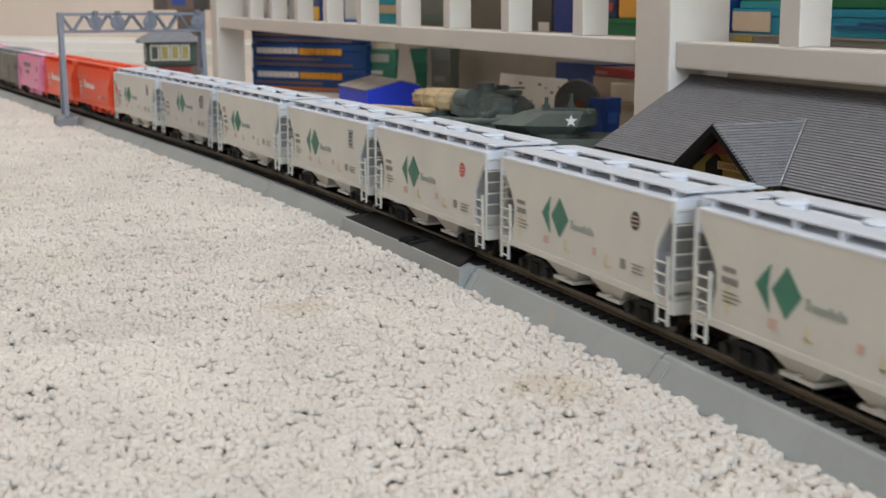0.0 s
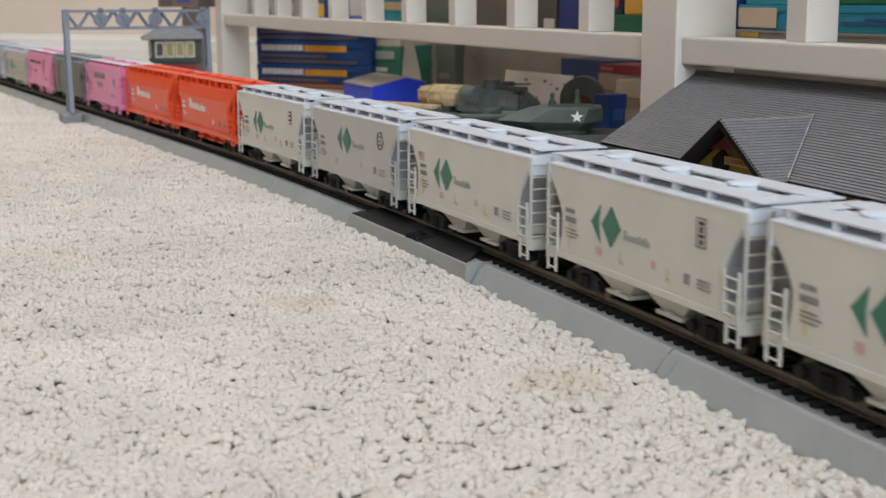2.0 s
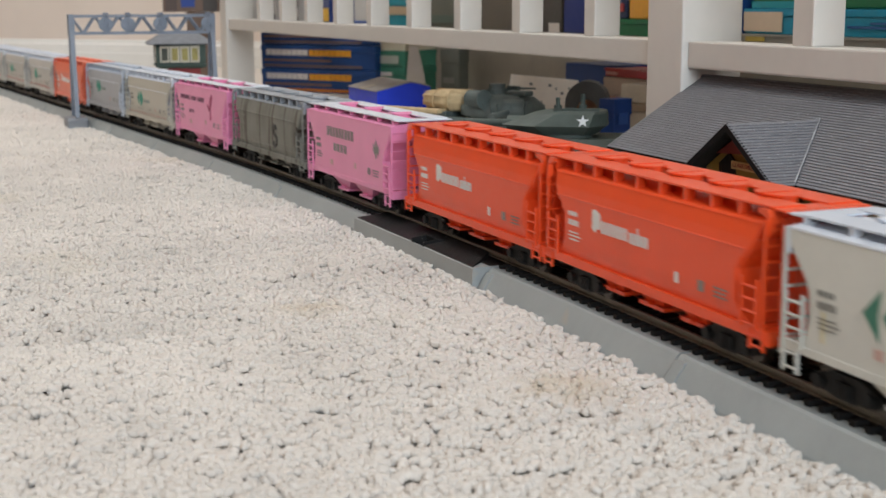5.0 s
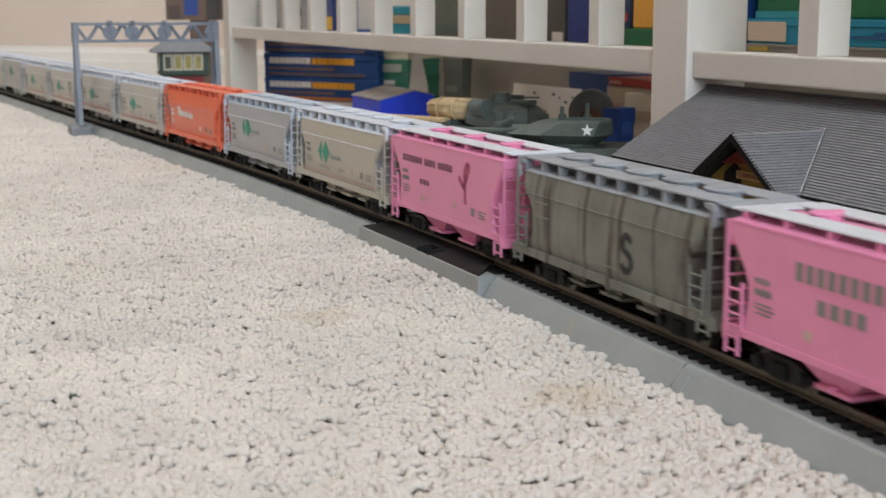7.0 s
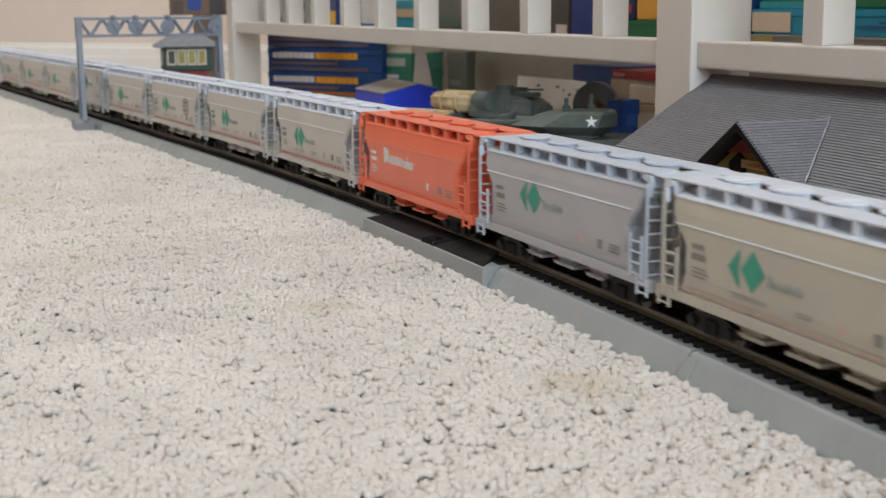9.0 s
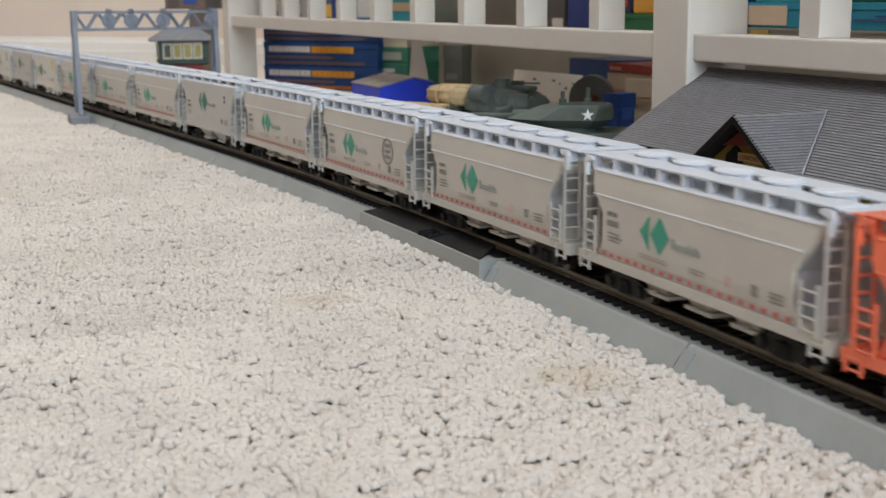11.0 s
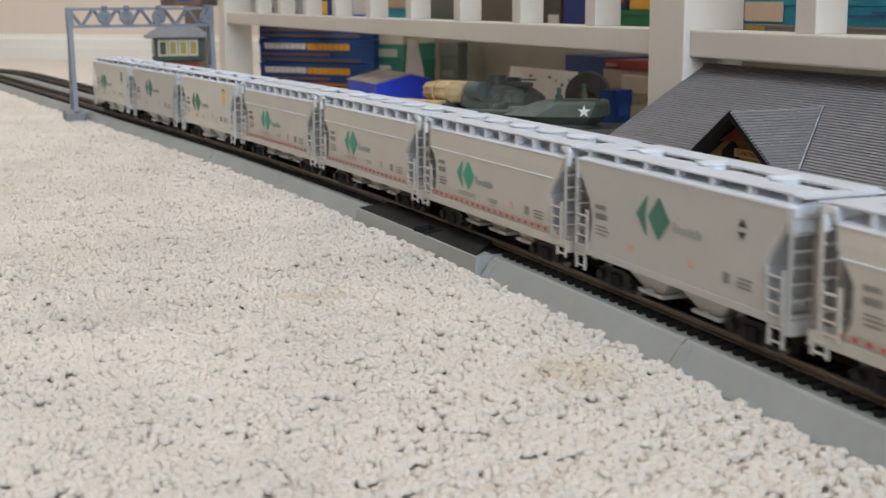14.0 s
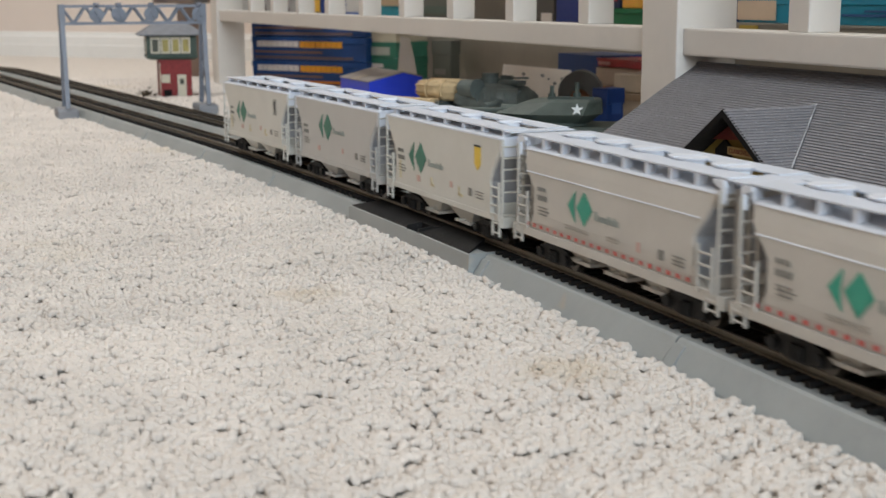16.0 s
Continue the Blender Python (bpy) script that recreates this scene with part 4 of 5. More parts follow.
for k in range(3):
    z = FLOOR + 0.0345 * k
    d = []
    for j in range(8):
        d.append(("y", 0.05 + j * 0.047, 0.56, 0.0425, 0.25, WHITE_C))
    for j in range(8):
        d.append(("y", 0.435 + j * 0.046, 0.54, 0.0425, 0.27, ORANGE))
    d.append(("y", 0.03, 0.30, 0.60, 0.10, (0.22, 0.14, 0.13)))
    d.append(("y", 0.03, 0.06, 0.86, 0.12, (0.60, 0.20, 0.03) if k == 0 else (0.16, 0.12, 0.14)))
    carton("train_box", "navy blue model train box with white and orange bars", (0.208, 0.060, 0.034), pose(-1.532, 0.294, z, 0, 0, FACE), NAVY, d, group="navy boxes in a stack")
carton("train_box", "green and white model box with a pale label", (0.072, 0.08, 0.040), pose(-1.457, 0.377, FLOOR, 0, 0, FACE), (0.05, 0.24, 0.17), [("y", 0.10, 0.15, 0.8, 0.4, WHITE_C), ("y", 0.2, 0.68, 0.5, 0.14, WHITE_C)])
carton("train_box", "green and white model box with a pale label", (0.072, 0.08, 0.022), pose(-1.457, 0.377, FLOOR + 0.0402, 0, 0, FACE), (0.06, 0.26, 0.18), [("y", 0.06, 0.2, 0.8, 0.5, (0.5, 0.55, 0.5))])
carton("train_box", "cream model box lying on the green ones", (0.072, 0.08, 0.014), pose(-1.457, 0.377, FLOOR + 0.0624, 0, 0, FACE), (0.70, 0.64, 0.50))
ridge = thing("small_box", "bright blue box with a ridged grey lid on the floor", "box", "boxes on the shelf")
part("box_body", prism([(0.157, FLOOR), (0.157, 0.0258), (0.193, 0.0345), (0.213, 0.0298), (0.213, FLOOR)], "x", -0.985, -0.890), material("bright_blue_card", BLUE_C, 0.42, vary=0.10, scale=30), ridge)
part("box_lid", prism([(0.1560, 0.0258), (0.1560, 0.0268), (0.193, 0.0357), (0.214, 0.0308), (0.214, 0.0298), (0.193, 0.0346)], "x", -0.986, -0.8905), material("grey_lid_card", (0.30, 0.27, 0.25), 0.6, vary=0.12), ridge, "grey card lid with a low ridge")
part("lid_tape", prism([(0.1558, 0.0262), (0.1558, 0.0270), (0.1700, 0.0304), (0.1700, 0.0296)], "x", -0.945, -0.930), material("brown_tape", (0.33, 0.27, 0.20), 0.4, vary=0.1), ridge, "brown paper tape")
carton("model_box", "dark grey-green box standing under the shelf", (0.032, 0.02, 0.066), pose(-1.352, 0.420, FLOOR, 0, 0, 30), (0.13, 0.14, 0.12), [("y", 0.15, 0.30, 0.6, 0.12, (0.24, 0.24, 0.21))])
carton("model_box", "blue model box with an orange band under the shelf", (0.080, 0.05, 0.068), pose(-0.838, 0.385, FLOOR, 0, 0, 5), (0.012, 0.06, 0.24), [("y", 0.0, 0.30, 1.0, 0.42, (0.46, 0.38, 0.30)), ("y", 0.45, 0.50, 0.5, 0.18, (0.66, 0.26, 0.03))])
carton("model_box", "beige paper packet under the shelf", (0.105, 0.05, 0.058), pose(-0.740, 0.385, FLOOR, 0, 0, 5), (0.60, 0.48, 0.36), [("y", 0.05, 0.55, 0.5, 0.14, (0.66, 0.26, 0.03)), ("y", 0.3, 0.25, 0.4, 0.12, (0.3, 0.2, 0.15))])
carton("model_box", "thin red box lying on a beige packet", (0.060, 0.05, 0.0075), pose(-0.765, 0.385, FLOOR + 0.0586, 0, 0, 3), (0.55, 0.05, 0.04), [("y", 0.05, 0.2, 0.35, 0.4, (0.70, 0.35, 0.30))])
carton("model_box", "thin red box lying on a beige packet", (0.050, 0.05, 0.007), pose(-0.708, 0.385, FLOOR + 0.0586, 0, 0, 3), (0.60, 0.06, 0.06))
carton("model_box", "dark blue upright box beside the arched model", (0.016, 0.020, 0.048), pose(-0.648, 0.292, FLOOR, 0, 0, 18), (0.010, 0.055, 0.26), [("x", 0.2, 0.55, 0.6, 0.2, (0.03, 0.10, 0.40))])
carton("model_box", "crumpled beige paper packet under the shelf", (0.050, 0.040, 0.058), pose(-0.668, 0.345, FLOOR, 0, 0, 25), (0.66, 0.55, 0.42), [("y", 0.1, 0.6, 0.6, 0.1, (0.42, 0.30, 0.2)), ("y", 0.3, 0.2, 0.5, 0.08, (0.42, 0.30, 0.2))])

for x0, x1, h, col, label in ((-0.300, -0.255, 0.074, (0.02, 0.06, 0.26), "navy box under the shelf behind the station"), (-0.253, -0.205, 0.071, (0.62, 0.58, 0.52), "off-white box under the shelf behind the station"),
                              (-0.203, -0.150, 0.072, (0.30, 0.14, 0.08), "brown box under the shelf behind the station"), (-0.148, -0.06, 0.070, (0.05, 0.08, 0.22), "dark blue box under the shelf behind the station")):
    carton("model_box", label, (x1 - x0, 0.06, h), pose((x0 + x1) / 2, 0.30, FLOOR), col, group="boxes behind the station")
sheet = thing("plastic_sheet", "pale grey bent plastic sheet leaning behind boxes", "sheet", m=pose(-1.285, 0.345, FLOOR, 0, 0, 62))
part("sheet_panel", prism([(-0.020, 0.0), (0.010, 0.0), (0.006, 0.035), (-0.002, 0.072), (-0.014, 0.074)], "y", -0.001, 0.001), material("pale_grey_plastic", (0.62, 0.58, 0.54), 0.45, vary=0.06), sheet)

# a white card with dark spots leaning back, and a curved dark model behind the tanks
card = thing("spotted_card", "white card with dark spots leaning on the boxes", "card", m=pose(-0.771, 0.276, FLOOR, -12, 5, 60))
part("card_sheet", box(-0.032, 0.032, -0.0012, 0.0012, 0.0024, 0.0610, 0.0004), material("white_card", (0.82, 0.74, 0.65), 0.6, vary=0.06), card)
random.seed(4)
for i in range(9):
    u, v = -0.024 + 0.0060 * i, random.uniform(0.034, 0.055)
    part("spot", prism(disc(u, v, random.uniform(0.0008, 0.002), random.uniform(0.0008, 0.0016), 10), "y", -0.0012, -0.0016), M_INK, card)
arch = thing("arched_model", "dark grey arched model with a brown centre", "model", m=pose(-0.692, 0.288, FLOOR, 0, 0, 58))
M_DARKRUB = material("dark_grey_rubber", (0.10, 0.10, 0.098), 0.6, vary=0.2)
outer = [(0.019 * math.cos(math.pi * k / 14), 0.042 + 0.019 * math.sin(math.pi * k / 14)) for k in range(15)]
inner = [(0.010 * math.cos(math.pi * k / 14), 0.034 + 0.011 * math.sin(math.pi * k / 14)) for k in range(15)]
part("arch_body", prism([(0.019, 0.0)] + outer + [(-0.019, 0.0), (-0.010, 0.0)] + inner[::-1] + [(0.010, 0.0)], "y", -0.012, 0.012), M_DARKRUB, arch)
part("arch_panel", box(-0.010, 0.010, -0.002, 0.004, 0.0, 0.0445), material("rust_brown_panel", (0.34, 0.15, 0.08), 0.6, vary=0.3, scale=90), arch, "rust brown panel")

# boxes standing on the shelf board, seen between the slats
TOP = 0.0836
for x0, x1, y, h, depth, col, decor, label in (
        (-1.555, -1.470, 0.20, 0.05, 0.012, (0.42, 0.41, 0.40), [("y", 0.0, 0.0, 1.0, 0.28, (0.10, 0.09, 0.09))], "grey and black box behind the slats"),
        (-1.420, -1.345, 0.20, 0.05, 0.012, (0.46, 0.45, 0.44), [("y", 0.0, 0.0, 1.0, 0.22, (0.14, 0.13, 0.13)), ("y", 0.0, 0.45, 1.0, 0.2, (0.16, 0.15, 0.15))], "grey banded box behind the slats"),
        (-1.290, -1.203, 0.20, 0.07, 0.032, (0.012, 0.04, 0.20), [("y", 0.0, 0.10, 1.0, 0.22, YEL), ("y", 0.0, 0.0, 1.0, 0.09, (0.12, 0.11, 0.10))], "navy box with a yellow band behind the slats"),
        (-1.338, -1.230, 0.31, 0.035, 0.03, TEAL, [("y", 0.0, 0.38, 1.0, 0.30, TAN)], "teal box with a tan band behind the slats"),
        (-1.165, -1.030, 0.31, 0.10, 0.03, (0.15, 0.155, 0.12), [("y", 0.0, 0.05, 1.0, 0.09, (0.10, 0.14, 0.11))], "dark olive box behind the slats"),
        (-1.010, -0.860, 0.31, 0.12, 0.03, (0.135, 0.115, 0.085), [], "brown box behind the slats"),
        (-0.850, -0.792, 0.31, 0.10, 0.05, (0.07, 0.062, 0.05), [("y", 0.55, 0.0, 0.4, 0.09, (0.72, 0.66, 0.60))], "dark box with a white corner behind the slats"),
        (-0.788, -0.725, 0.31, 0.12, 0.05, (0.010, 0.03, 0.20), [], "navy box behind the slats"),
        (-0.715, -0.590, 0.31, 0.0140, 0.09, (0.01, 0.16, 0.06), [], "green flat box on the shelf"),
        (-0.506, -0.490, 0.31, 0.05, 0.06, (0.015, 0.06, 0.24), [("y", 0.0, 0.0, 1.0, 0.32, (0.42, 0.06, 0.06))], "narrow blue and red box on the shelf"),
        (-0.488, -0.200, 0.305, 0.0055, 0.10, (0.30, 0.28, 0.24), [("y", 0.05, 0.1, 0.08, 0.6, (0.45, 0.33, 0.06))], "grey flat box on the shelf")):
    carton("shelf_box", label, (x1 - x0, depth, h), pose((x0 + x1) / 2, y + depth / 2, TOP), col, decor, group="boxes behind the slats")
carton("shelf_box", "cyan blue model box with a tan label on the shelf", (0.286, 0.09, 0.0178), pose(-0.344, 0.357, TOP + 0.0057), (0.012, 0.27, 0.42), [("y", 0.0, 0.10, 0.165, 0.78, (0.68, 0.54, 0.40)), ("y", 0.42, 0.30, 0.22, 0.10, (0.02, 0.09, 0.25)), ("y", 0.50, 0.46, 0.20, 0.08, (0.02, 0.09, 0.25))], group="boxes behind the slats")
carton("shelf_box", "dark green box lying on the cyan one", (0.28, 0.09, 0.05), pose(-0.342, 0.360, TOP + 0.0239), (0.01, 0.14, 0.05), [("y", 0.0, 0.0, 0.2, 0.10, (0.02, 0.30, 0.36))], group="boxes behind the slats")
carton("shelf_box", "yellow orange box lying on a green one", (0.072, 0.05, 0.06), pose(-0.628, 0.337, TOP + 0.0143), (0.78, 0.38, 0.04), [], group="boxes behind the slats")
carton("shelf_box", "dark blue box standing on a green one", (0.040, 0.05, 0.06), pose(-0.688, 0.337, TOP + 0.0143), (0.012, 0.03, 0.10), [("y", 0.4, 0.1, 0.5, 0.12, (0.45, 0.06, 0.06))], group="boxes behind the slats")
# dark things standing beyond the end of the shelf, by the wall
carton("storage_box", "dark brown storage box by the wall", (0.030, 0.040, 0.115), pose(-1.800, 0.158, FLOOR, 0, 0, -16), (0.15, 0.09, 0.06), group="boxes by the wall")
carton("storage_box", "brown and blue box lying on another by the wall", (0.040, 0.090, 0.075), pose(-1.800, 0.146, FLOOR + 0.1155, 0, 0, -16), (0.15, 0.085, 0.055), [("x", 0.32, 0.10, 0.24, 0.8, (0.01, 0.045, 0.26)), ("x", 0.70, 0.0, 0.25, 0.5, (0.05, 0.04, 0.035)), ("x", 0.05, 0.0, 0.2, 0.3, (0.08, 0.05, 0.04))], group="boxes by the wall")

# ---- the model station ----
M_SHINGLE = material("grey_shingle_plastic", (0.185, 0.185, 0.203), 0.5, vary=0.16, scale=90, bump=0.5, bump_scale=1200, speck=(620, 0.64, (0.36, 0.37, 0.40)))
M_FASCIA = material("black_bargeboard", (0.012, 0.011, 0.011), 0.75, vary=0.2)
M_FASCIA.node_tree.nodes["Principled BSDF"].inputs["Specular IOR Level"].default_value = 0.15
M_OCHRE = material("ochre_clapboard", (0.20, 0.135, 0.022), 0.6, vary=0.15, scale=120)
M_MAROON_W = material("maroon_wall_paint", (0.17, 0.03, 0.024), 0.6, vary=0.2, scale=120)
M_FLASH = material("worn_pale_valley", (0.37, 0.37, 0.39), 0.8, vary=0.5, scale=200, bump=0.5, bump_scale=900)
M_SIGNTAN = material("tan_sign_board", (0.42, 0.31, 0.14), 0.6, vary=0.1)
HX0, HX1, EY, RY, EZ, RZ = -0.303, 0.09, 0.102, 0.163, 0.0325, 0.0705
station = thing("model_station", "small model station with a grey shingled roof and gable", "model building")
part("wall", box(HX0 + 0.012, HX1 - 0.012, EY + 0.012, 2 * RY - EY - 0.012, FLOOR, EZ + 0.004), M_OCHRE, station, "ochre wall with maroon base")
part("wall_base", box(HX0 + 0.0115, HX1 - 0.0115, EY + 0.0115, 2 * RY - EY - 0.0115, FLOOR, FLOOR + 0.016), M_MAROON_W, station, "maroon wall base")
for x in (HX0 + 0.012, HX1 - 0.013):
    part("end_gable", prism([(EY + 0.012, EZ + 0.0041), (2 * RY - EY - 0.012, EZ + 0.0041), (RY, RZ - 0.004)], "x", x, x + 0.001), M_OCHRE, station)
roof = part("roof", prism([(EY, EZ - 0.0012), (EY, EZ), (RY, RZ), (2 * RY - EY, EZ), (2 * RY - EY, EZ - 0.0012), (RY, RZ - 0.0016)], "x", HX0, HX1), M_FASCIA, station, "dark roof edge under the shingles")
NC = 37


def course(y0, z0, y1, z1, x0, x1, up):
    """One lapped row of shingles: its lower edge stands proud."""
    n = Vector((0, -(z1 - z0), y1 - y0)).normalized() * up
    return prism([(y0, z0), (y0 + n.y, z0 + n.z), (y1 + n.y * 0.1, z1 + n.z * 0.1), (y1, z1)], "x", x0, x1)


GX, GZ, GF, GW = -0.163, 0.0572, 0.0895, 0.0375


def gable_back(f):
    z = GZ - (GZ - EZ) * f
    return EY + (z - EZ) * (RY - EY) / (RZ - EZ)


for k in range(NC):
    f0, f1 = k / NC, (k + 1.04) / NC
    y0, z0, y1, z1 = EY + (RY - EY) * f0, EZ + (RZ - EZ) * f0, EY + (RY - EY) * min(1, f1), EZ + (RZ - EZ) * min(1, f1)
    part("shingle_course", course(y0 - 0.0002, z0, y1, z1, HX0 - 0.0003, HX1, 0.00038), M_SHINGLE, roof)
for k in range(0, NC, 2):
    f0, f1 = k / NC, (k + 2.0) / NC
    part("shingle_course", course(2 * RY - EY - (RY - EY) * f0, EZ + (RZ - EZ) * f0, 2 * RY - EY - (RY - EY) * f1, EZ + (RZ - EZ) * f1, HX0, HX1, -0.0008), M_SHINGLE, roof)
part("ridge_cap", prism([(RY - 0.0025, RZ - 0.0004), (RY, RZ + 0.0012), (RY + 0.0025, RZ - 0.0004)], "x", HX0 - 0.0004, HX1), M_SHINGLE, roof)
gable = part("gable_roof", prism([(GX - GW, EZ - 0.001), (GX, GZ - 0.0016), (GX + GW, EZ - 0.001), (GX + GW, EZ), (GX, GZ - 0.0004), (GX - GW, EZ)], "y", GF, GF + 0.022), M_FASCIA, station, "black bargeboards of the gable")
NG = 22
for s in (-1, 1):
    for k in range(NG):
        f0, f1 = k / NG, (k + 1.05) / NG
        bm = bmesh.new()
        up = 0.00042
        n = Vector((s * (GZ - EZ), 0, GW)).normalized()
        pts = []
        for f, lift in ((f0, 0.1), (min(f1, 1.0), 1.0)):
            for y in (GF - 0.0004, gable_back(f) + 0.0012):
                p = Vector((GX + s * GW * f, y, GZ - (GZ - EZ) * f))
                pts += [p, p + n * up * lift]
        v = [bm.verts.new(p) for p in pts]
        for q in ((1, 3, 7, 5), (0, 2, 6, 4), (0, 1, 5, 4), (2, 3, 7, 6), (0, 1, 3, 2), (4, 5, 7, 6)):
            bm.faces.new([v[i] for i in q])
        part("shingle_course", bm, M_SHINGLE, gable)
    # worn valley where the gable meets the main roof
    a = Vector((GX, gable_back(0) , GZ + 0.0006))
    b = Vector((GX + s * GW, gable_back(1.0), EZ + 0.0010))
    part("valley", add_cyl(bmesh.new(), a + Vector((0, -0.0004, 0.0002)), b + Vector((0, -0.0006, 0.0002)), 0.0004, 6), M_FLASH, gable, "worn pale valley edge")
    part("bargeboard", prism([(GX, GZ + 0.0002), (GX, GZ - 0.0036), (GX + s * GW, EZ - 0.0032), (GX + s * GW, EZ + 0.0004)], "y", GF - 0.0003, GF + 0.0009), M_FASCIA, gable)
part("gable_wall", prism([(GX - GW + 0.005, FLOOR), (GX + GW - 0.005, FLOOR), (GX + GW - 0.005, EZ + 0.001), (GX, GZ - 0.004), (GX - GW + 0.005, EZ + 0.001)], "y", 0.1000, 0.1015), M_OCHRE, station, "ochre gable wall")
part("gable_boarding", prism([(GX - 0.022, EZ + 0.0085), (GX + 0.006, EZ + 0.0105), (GX + 0.004, EZ + 0.0165), (GX, GZ - 0.0042)], "y", 0.0985, 0.0999), M_MAROON_W, station, "maroon gable boarding")
# black patch low on the left of the gable wall
part("gable_window", prism([(GX - 0.020, EZ - 0.006), (GX - 0.0065, EZ - 0.006), (GX - 0.0065, EZ + 0.006), (GX - 0.012, EZ + 0.0095), (GX - 0.020, EZ + 0.004)], "y", 0.0990, 0.0999), M_FASCIA, station, "dark patch on the gable wall")
sign = part("sign_board", box(-0.1710, -0.1500, 0.0980, 0.0995, 0.0352, 0.0389), M_SIGNTAN, station, "tan name board with dark letters")
txt = bpy.data.curves.new("sign_text", "FONT")
txt.body, txt.size, txt.align_x, txt.align_y, txt.extrude = "CLARKSVILLE", 0.0031, "CENTER", "CENTER", 0.00008
txt.materials.append(M_MAROON_W)
tob = new("sign_text", txt)
tob.parent = sign
tob.matrix_basis = pose(-0.1605, 0.0979, 0.03705, 90, 0, 0)
part("chimney_cap", box(-0.075, -0.069, RY - 0.009, RY - 0.004, RZ - 0.006, RZ - 0.0025, 0.0004), M_FASCIA, station, "small black roof vent")

# ---- model tanks ----
M_ARMOUR = material("dark_olive_armour", (0.060, 0.078, 0.066), 0.6, vary=0.25, scale=90, bump=0.25, bump_scale=900)
M_ARMOUR2 = material("grey_green_armour", (0.095, 0.118, 0.112), 0.55, vary=0.25, scale=90, bump=0.25, bump_scale=900)
M_TANKTRACK = material("dark_track_metal", (0.045, 0.04, 0.035), 0.6, 0.3, vary=0.3, scale=200)
M_CANVAS = material("tan_canvas_bundle", (0.56, 0.42, 0.24), 0.85, vary=0.2, scale=120, bump=0.5, bump_scale=300)
M_STAR = material("white_star_paint", (0.72, 0.74, 0.74), 0.5, vary=0.05)


def tank_hull(t, mat, L, W, top):
    """Lower and upper hull, belts, fenders and wheels; top: the height of the hull's deck."""
    b = top * 0.62
    part("hull", tower_loft([(0.004, L / 2 - 0.008, W / 2 - 0.006), (b, L / 2, W / 2 - 0.004), (b + 0.003, L / 2 - 0.001, W / 2), (top, L / 2 - 0.012, W / 2 - 0.004)], 0.002), mat, t)
    for s in (-1, 1):
        pts = [(-L / 2 + 0.004, 0.002), (-L / 2 + 0.010, 0.0), (L / 2 - 0.010, 0.0), (L / 2 - 0.004, 0.002), (L / 2, b * 0.6), (L / 2 - 0.004, b - 0.0012), (-L / 2 + 0.004, b - 0.0012), (-L / 2, b * 0.6)]
        part("track_belt", prism(pts, "y", s * (W / 2 - 0.009), s * (W / 2 + 0.001)), M_TANKTRACK, t, "dark track belt")
        part("fender", box(-L / 2 - 0.002, L / 2 + 0.002, s * (W / 2 - 0.010), s * (W / 2 + 0.002), b - 0.0008, b + 0.0008, 0.0003), mat, t)
        for i in range(6):
            x = -L / 2 + 0.012 + i * (L - 0.024) / 5
            part("road_wheel", cyl((x, s * (W / 2 + 0.0008), 0.0062), (x, s * (W / 2 + 0.0026), 0.0062), 0.0055, 16), mat, t)


tank = thing("model_tank", "dark olive model tank with a white star on its turret", "model tank", "model tanks beside the track", pose(-0.437, 0.143, FLOOR, 0, 0, 58))
tank_hull(tank, M_ARMOUR, 0.118, 0.058, 0.0412)
bm = bmesh.new()
low = [(-0.020, -0.020), (0.016, -0.020), (0.027, -0.006), (0.027, 0.008), (0.020, 0.020), (-0.018, 0.020), (-0.043, 0.006), (-0.043, -0.008)]
rings = []
for z, kx, ky, dx, yb in ((0.0430, 0.70, 0.70, 0.0, 0.0), (0.0442, 0.76, 0.76, 0.0, 0.0), (0.0490, 1.0, 1.0, 0.0, 0.0), (0.0568, 0.70, 0.88, 0.0075, 0.002), (0.0584, 0.58, 0.74, 0.0100, 0.003)):
    rings.append([bm.verts.new((x * kx + dx, y * ky + yb, z)) for x, y in low])
for a, b in zip(rings, rings[1:]):
    for i in range(8):
        bm.faces.new((a[i], a[(i + 1) % 8], b[(i + 1) % 8], b[i]))
bm.faces.new(rings[0][::-1])
bm.faces.new(rings[-1])
turret = part("turret", bm, M_ARMOUR, tank, at=pose(0.000, -0.002, 0))
part("turret_ring", cyl((0.0, -0.002, 0.0400), (0.0, -0.002, 0.0434), 0.017, 24), M_ARMOUR, tank)
star_pts = []
for i in range(10):
    a, rr = math.pi / 2 + i * math.pi / 5, 0.0043 if i % 2 == 0 else 0.0017
    star_pts.append((rr * math.cos(a), rr * math.sin(a)))
part("star", prism(star_pts, "y", -0.0005, 0.0001), M_STAR, turret, "white five-pointed star", at=pose(0.012, -0.0193, 0.0526, -15, 0, 0))
for x, y, h in ((-0.006, -0.004, 0.009), (0.010, 0.002, 0.011)):
    part("hatch_post", add_cyl(cyl((x, y, 0.0575), (x, y, 0.0580 + h), 0.0014, 8), (x, y, 0.0575), (x, y, 0.0620), 0.0026, 12), M_ARMOUR, turret)
part("turret_rail", box(-0.008, 0.022, -0.009, -0.008, 0.0578, 0.0602), M_ARMOUR, turret)
part("gun_barrel", add_cyl(cyl((-0.033, 0, 0.0495), (-0.070, 0, 0.0500), 0.0024, 12), (-0.030, 0, 0.0495), (-0.040, 0, 0.0495), 0.005, 12), M_ARMOUR, turret)

tank2 = thing("model_tank", "grey-green model tank with a tan canvas roll", "model tank", "model tanks beside the track", pose(-0.655, 0.176, FLOOR, 0, 0, 30))
tank_hull(tank2, M_ARMOUR2, 0.135, 0.050, 0.036)
